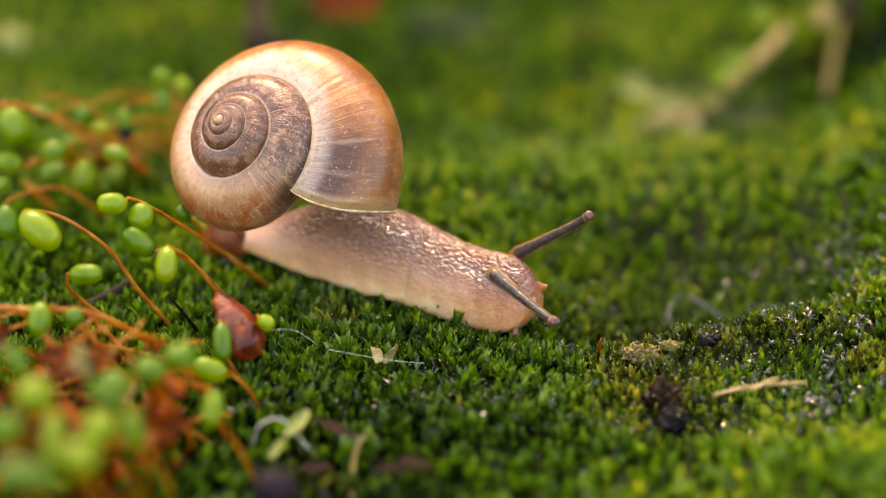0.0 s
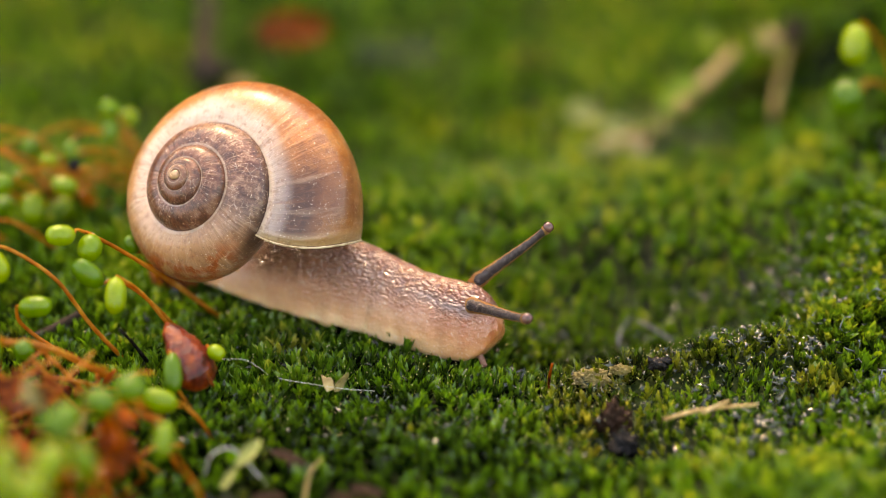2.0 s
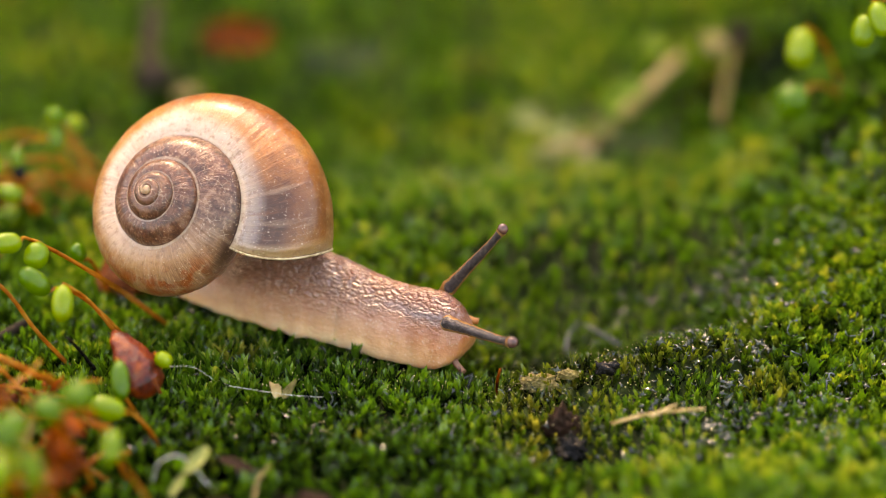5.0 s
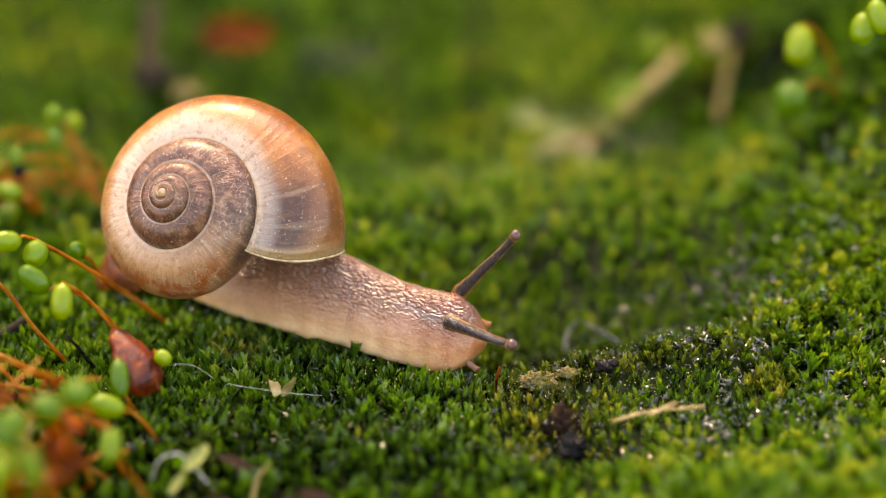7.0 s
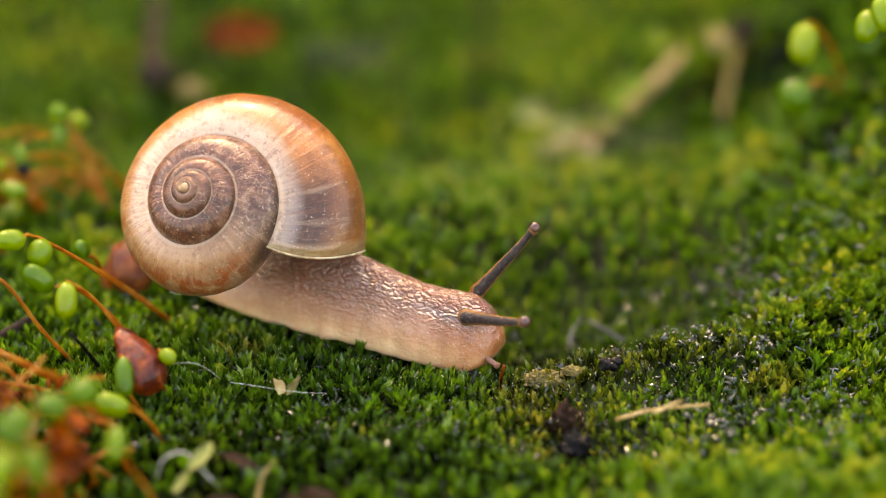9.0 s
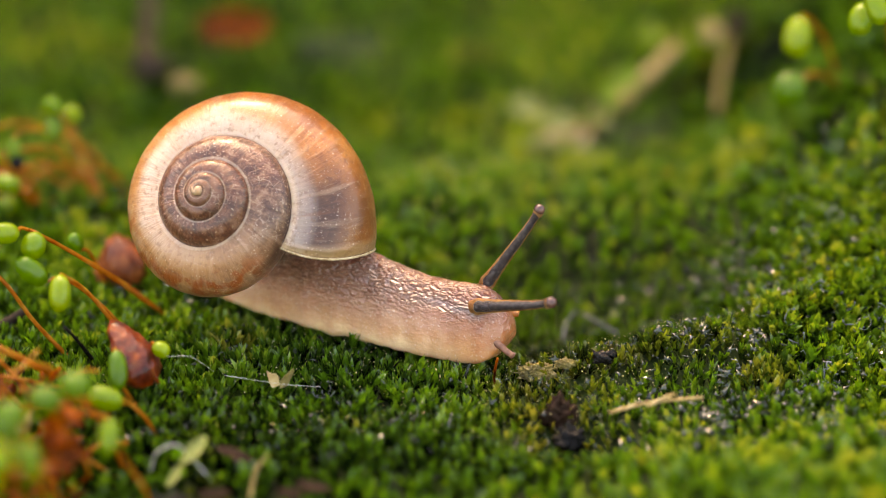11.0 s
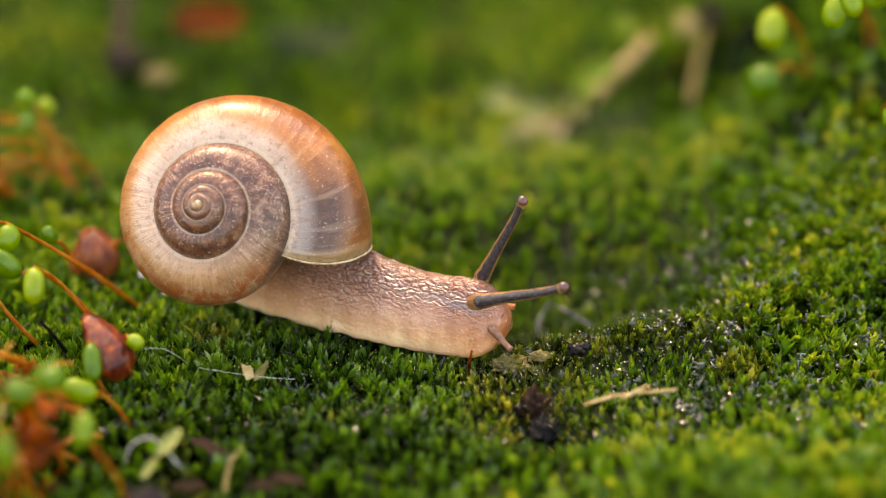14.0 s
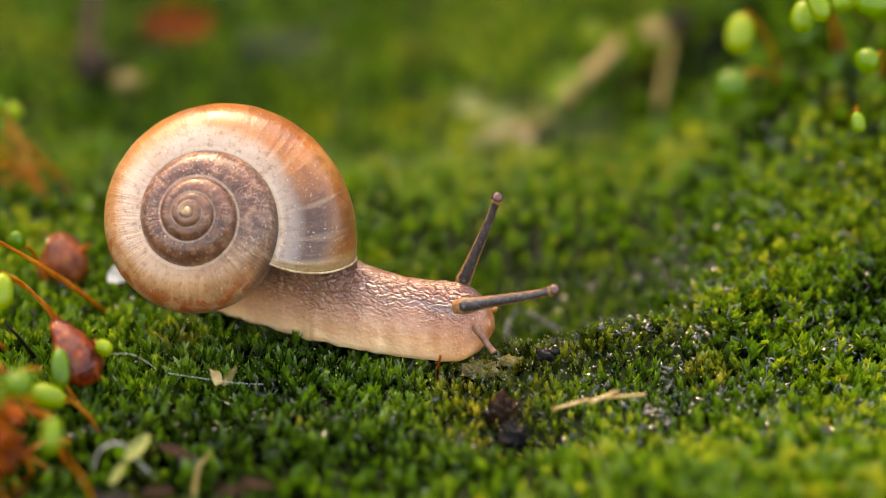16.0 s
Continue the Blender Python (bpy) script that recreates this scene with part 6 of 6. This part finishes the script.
    walk(SNAIL["head"], [
        (0, at(-0.03, -0.42, -0.13, 0.00, 0.51, -4.00)),
        (0.5, at(-0.05, -0.40, -0.20, 0.00, 0.94, -3.88)),
        (1, at(-0.04, -0.39, -0.19, 0.00, 0.89, -3.75)),
        (1.5, at(-0.02, -0.38, -0.09, 0.00, 0.27, -3.63)),
        (2, at(-0.01, -0.37, -0.07, 0.00, 0.11, -3.50)),
        (2.5, at(0.03, -0.36, 0.13, 0.00, -1.11, -3.38)),
        (3, at(0.03, -0.34, 0.16, 0.00, -1.32, -3.25)),
        (3.5, at(0.04, -0.33, 0.20, 0.00, -1.56, -3.12)),
        (4, at(0.05, -0.32, 0.20, 0.00, -1.61, -3.00)),
        (6.5, at(-0.01, -0.25, -0.06, 0.00, 0.05, -2.38)),
        (7, at(-0.01, -0.24, -0.07, 0.00, 0.11, -2.25)),
        (7.5, at(-0.01, -0.22, -0.08, 0.00, 0.19, -2.12)),
        (8, at(-0.01, -0.21, -0.10, 0.00, 0.30, -2.00)),
        (8.5, at(-0.01, -0.17, -0.07, 0.00, 0.10, -1.62)),
        (9, at(0.01, -0.13, -0.01, 0.00, -0.27, -1.25)),
        (11.5, at(0.08, 0.07, 0.34, 0.00, -2.47, 0.63)),
        (12, at(0.07, 0.11, 0.27, 0.00, -2.00, 1.00)),
        (12.5, at(0.08, 0.15, 0.32, 0.00, -2.35, 1.37)),
        (13, at(0.08, 0.19, 0.36, 0.00, -2.55, 1.75)),
        (13.5, at(0.08, 0.23, 0.37, 0.00, -2.63, 2.12)),
        (14, at(0.09, 0.27, 0.43, 0.00, -3.00, 2.50)),
        (14.5, at(0.10, 0.31, 0.46, 0.00, -3.23, 2.88)),
        (15, at(0.09, 0.35, 0.47, 0.00, -3.24, 3.25)),
        (15.5, at(0.12, 0.39, 0.61, 0.00, -4.14, 3.63)),
        (16, at(0.13, 0.43, 0.70, 0.00, -4.71, 4.00))
    ])
    walk(SNAIL["far"], [
        (0, at(-0.45, 0.90, 3.77, -6.0, 52.3, -11.0)),
        (0.5, at(-0.45, 0.90, 3.69, -8.9, 52.4, -11.1)),
        (1, at(-0.43, 0.90, 3.70, -10.0, 51.6, -9.9)),
        (1.5, at(-0.40, 0.90, 3.82, -7.6, 48.6, -5.9)),
        (2, at(-0.53, 0.90, 3.85, -8.5, 46.1, -2.9)),
        (2.5, at(-0.45, 0.90, 4.08, -2.4, 41.6, 1.6)),
        (3, at(-0.44, 0.90, 4.12, 0.9, 40.4, 2.6)),
        (3.5, at(-0.44, 0.90, 4.17, 4.3, 38.3, 4.4)),
        (4, at(-0.44, 0.90, 4.18, 7.1, 35.8, 6.3)),
        (6.5, at(-0.43, 0.90, 3.86, 2.5, 41.4, 1.8)),
        (7, at(-0.45, 0.90, 3.85, 6.0, 39.2, 3.7)),
        (7.5, at(-0.41, 0.90, 3.83, 3.4, 38.9, 3.9)),
        (8, at(-0.44, 0.90, 3.81, -0.9, 41.3, 1.9)),
        (8.5, at(-0.46, 0.90, 3.85, -0.3, 40.6, 2.5)),
        (9, at(-0.43, 0.90, 3.92, 0.8, 37.0, 5.4)),
        (11.5, at(-0.42, 0.90, 4.34, -4.1, 31.9, 9.1)),
        (12, at(-0.49, 0.90, 4.25, -8.5, 34.9, 7.0)),
        (12.5, at(-0.31, 0.90, 4.32, -6.6, 35.4, 6.7)),
        (13, at(-0.43, 0.90, 4.36, -6.5, 31.8, 9.2)),
        (13.5, at(-0.44, 0.90, 4.37, 0.1, 28.3, 11.4)),
        (14, at(-0.42, 0.90, 4.44, 4.8, 24.9, 13.5)),
        (14.5, at(-0.40, 0.90, 4.49, 4.9, 23.1, 14.5)),
        (15, at(-0.41, 0.90, 4.49, 2.8, 20.4, 15.9)),
        (15.5, at(-0.43, 0.90, 4.66, -0.4, 18.3, 17.0)),
        (16, at(-0.41, 0.90, 4.77, 2.6, 19.8, 16.3))
    ])
    walk(SNAIL["near"], [
        (0, at(-1.15, -1.40, 3.12, -102.5, 47.0, -124.3)),
        (0.5, at(-0.80, -1.40, 3.05, -88.5, 50.6, -119.7)),
        (1, at(-0.43, -1.40, 3.06, -78.6, 54.9, -112.9)),
        (1.5, at(-0.06, -1.40, 3.19, -64.6, 60.5, -98.9)),
        (2, at(0.17, -1.40, 3.22, -59.5, 62.4, -91.6)),
        (2.5, at(0.36, -1.40, 3.29, -58.4, 63.1, -88.4)),
        (3, at(0.46, -1.40, 3.17, -54.5, 64.1, -81.6)),
        (3.5, at(0.58, -1.40, 3.05, -62.8, 63.2, -87.5)),
        (4, at(0.69, -1.40, 2.90, -69.1, 62.1, -93.1)),
        (6.5, at(-0.09, -1.40, 2.72, -76.0, 59.6, -102.1)),
        (7, at(-0.26, -1.40, 2.74, -77.6, 58.9, -104.0)),
        (7.5, at(-0.38, -1.40, 2.75, -68.1, 61.1, -97.2)),
        (8, at(-0.57, -1.40, 2.76, -58.4, 62.5, -91.0)),
        (8.5, at(-0.46, -1.40, 2.92, -43.8, 64.6, -76.3)),
        (9, at(-0.29, -1.40, 3.10, -43.0, 64.9, -71.9)),
        (11.5, at(-0.04, -1.40, 3.73, -37.8, 64.7, -53.3)),
        (12, at(-0.07, -1.40, 3.68, -44.3, 65.0, -58.7)),
        (12.5, at(0.18, -1.40, 3.74, -44.2, 65.0, -59.1)),
        (13, at(0.12, -1.40, 3.77, -53.8, 65.1, -63.3)),
        (13.5, at(0.18, -1.40, 3.78, -43.7, 64.6, -51.4)),
        (14, at(0.26, -1.40, 3.84, -39.0, 63.4, -41.7)),
        (14.5, at(0.35, -1.40, 3.88, -51.3, 63.9, -45.5)),
        (15, at(0.40, -1.40, 3.87, -53.9, 63.9, -45.6)),
        (15.5, at(0.44, -1.40, 4.04, -48.5, 63.7, -43.6)),
        (16, at(0.52, -1.40, 4.14, -44.5, 63.2, -40.9))
    ])
    walk(SNAIL["low"], [
        (0, at(0.41, -1.30, 0.10, 120.9, 30.0, 50.6)),
        (0.5, at(0.46, -1.30, -0.01, 124.4, 33.2, 58.9)),
        (1, at(0.53, -1.30, -0.04, 128.9, 36.2, 68.8)),
        (1.5, at(0.60, -1.30, 0.04, 134.8, 38.9, 80.6)),
        (2, at(0.53, -1.30, 0.04, 134.0, 41.1, 82.9)),
        (2.5, at(0.67, -1.30, 0.24, 133.3, 43.4, 85.3)),
        (3, at(0.73, -1.30, 0.24, 132.8, 45.5, 87.8)),
        (3.5, at(0.80, -1.30, 0.26, 132.6, 47.8, 90.5)),
        (4, at(0.86, -1.30, 0.23, 132.6, 50.0, 93.4)),
        (6.5, at(0.77, -1.30, 0.18, 131.3, 61.4, 105.4)),
        (7, at(0.74, -1.30, 0.22, 132.2, 63.8, 109.0)),
        (7.5, at(0.75, -1.30, 0.26, 133.6, 66.1, 113.3)),
        (8, at(0.71, -1.30, 0.29, 135.9, 68.5, 118.5)),
        (8.5, at(0.78, -1.30, 0.39, 135.3, 68.0, 117.2)),
        (9, at(0.92, -1.30, 0.53, 134.6, 67.5, 115.9)),
        (11.5, at(1.41, -1.30, 1.26, 131.9, 65.1, 110.1)),
        (12, at(1.43, -1.30, 1.23, 131.5, 64.7, 109.2)),
        (12.5, at(1.66, -1.30, 1.39, 134.9, 62.8, 111.7)),
        (13, at(1.59, -1.30, 1.53, 138.7, 60.9, 114.6)),
        (13.5, at(1.64, -1.30, 1.64, 142.4, 59.0, 117.9)),
        (14, at(1.70, -1.30, 1.80, 146.3, 56.8, 121.5)),
        (14.5, at(1.78, -1.30, 1.94, 150.6, 54.5, 126.0)),
        (15, at(1.82, -1.30, 2.04, 155.7, 51.8, 132.1)),
        (15.5, at(1.85, -1.30, 2.31, 162.5, 48.3, 142.1)),
        (16, at(1.91, -1.30, 2.51, 172.3, 43.0, 160.5))
    ])
    walk(SNAIL["low_far"], [
        (0, at(1.75, 0.36, 2.05, 0, 100, 15)),
        (0.5, at(1.75, 0.38, 1.97, 0, 100, 15)),
        (1, at(1.74, 0.39, 1.98, 0, 100, 15)),
        (1.5, at(1.74, 0.41, 2.10, 0, 100, 15)),
        (2, at(1.74, 0.43, 2.13, 0, 100, 15)),
        (2.5, at(1.73, 0.45, 2.36, 0, 100, 15)),
        (3, at(1.73, 0.46, 2.40, 0, 100, 15)),
        (3.5, at(1.73, 0.48, 2.44, 0, 100, 15)),
        (4, at(1.73, 0.50, 2.45, 0, 100, 15)),
        (6.5, at(1.73, 0.58, 2.14, 0, 100, 15)),
        (7, at(1.73, 0.60, 2.13, 0, 100, 15)),
        (7.5, at(1.73, 0.61, 2.11, 0, 100, 15)),
        (8, at(1.73, 0.63, 2.09, 0, 100, 15)),
        (8.5, at(1.72, 0.68, 2.13, 0, 100, 15)),
        (9, at(1.72, 0.73, 2.20, 0, 100, 15)),
        (11.5, at(1.67, 0.98, 2.61, 0, 100, 15)),
        (12, at(1.67, 1.03, 2.52, 0, 100, 15)),
        (12.5, at(1.66, 1.08, 2.59, 0, 100, 15)),
        (13, at(1.65, 1.13, 2.63, 0, 100, 15)),
        (13.5, at(1.64, 1.18, 2.64, 0, 100, 15)),
        (14, at(1.63, 1.23, 2.71, 0, 100, 15)),
        (14.5, at(1.62, 1.28, 2.76, 0, 100, 15)),
        (15, at(1.61, 1.33, 2.76, 0, 100, 15)),
        (15.5, at(1.59, 1.38, 2.93, 0, 100, 15)),
        (16, at(1.58, 1.43, 3.03, 0, 100, 15))
    ])


motions()
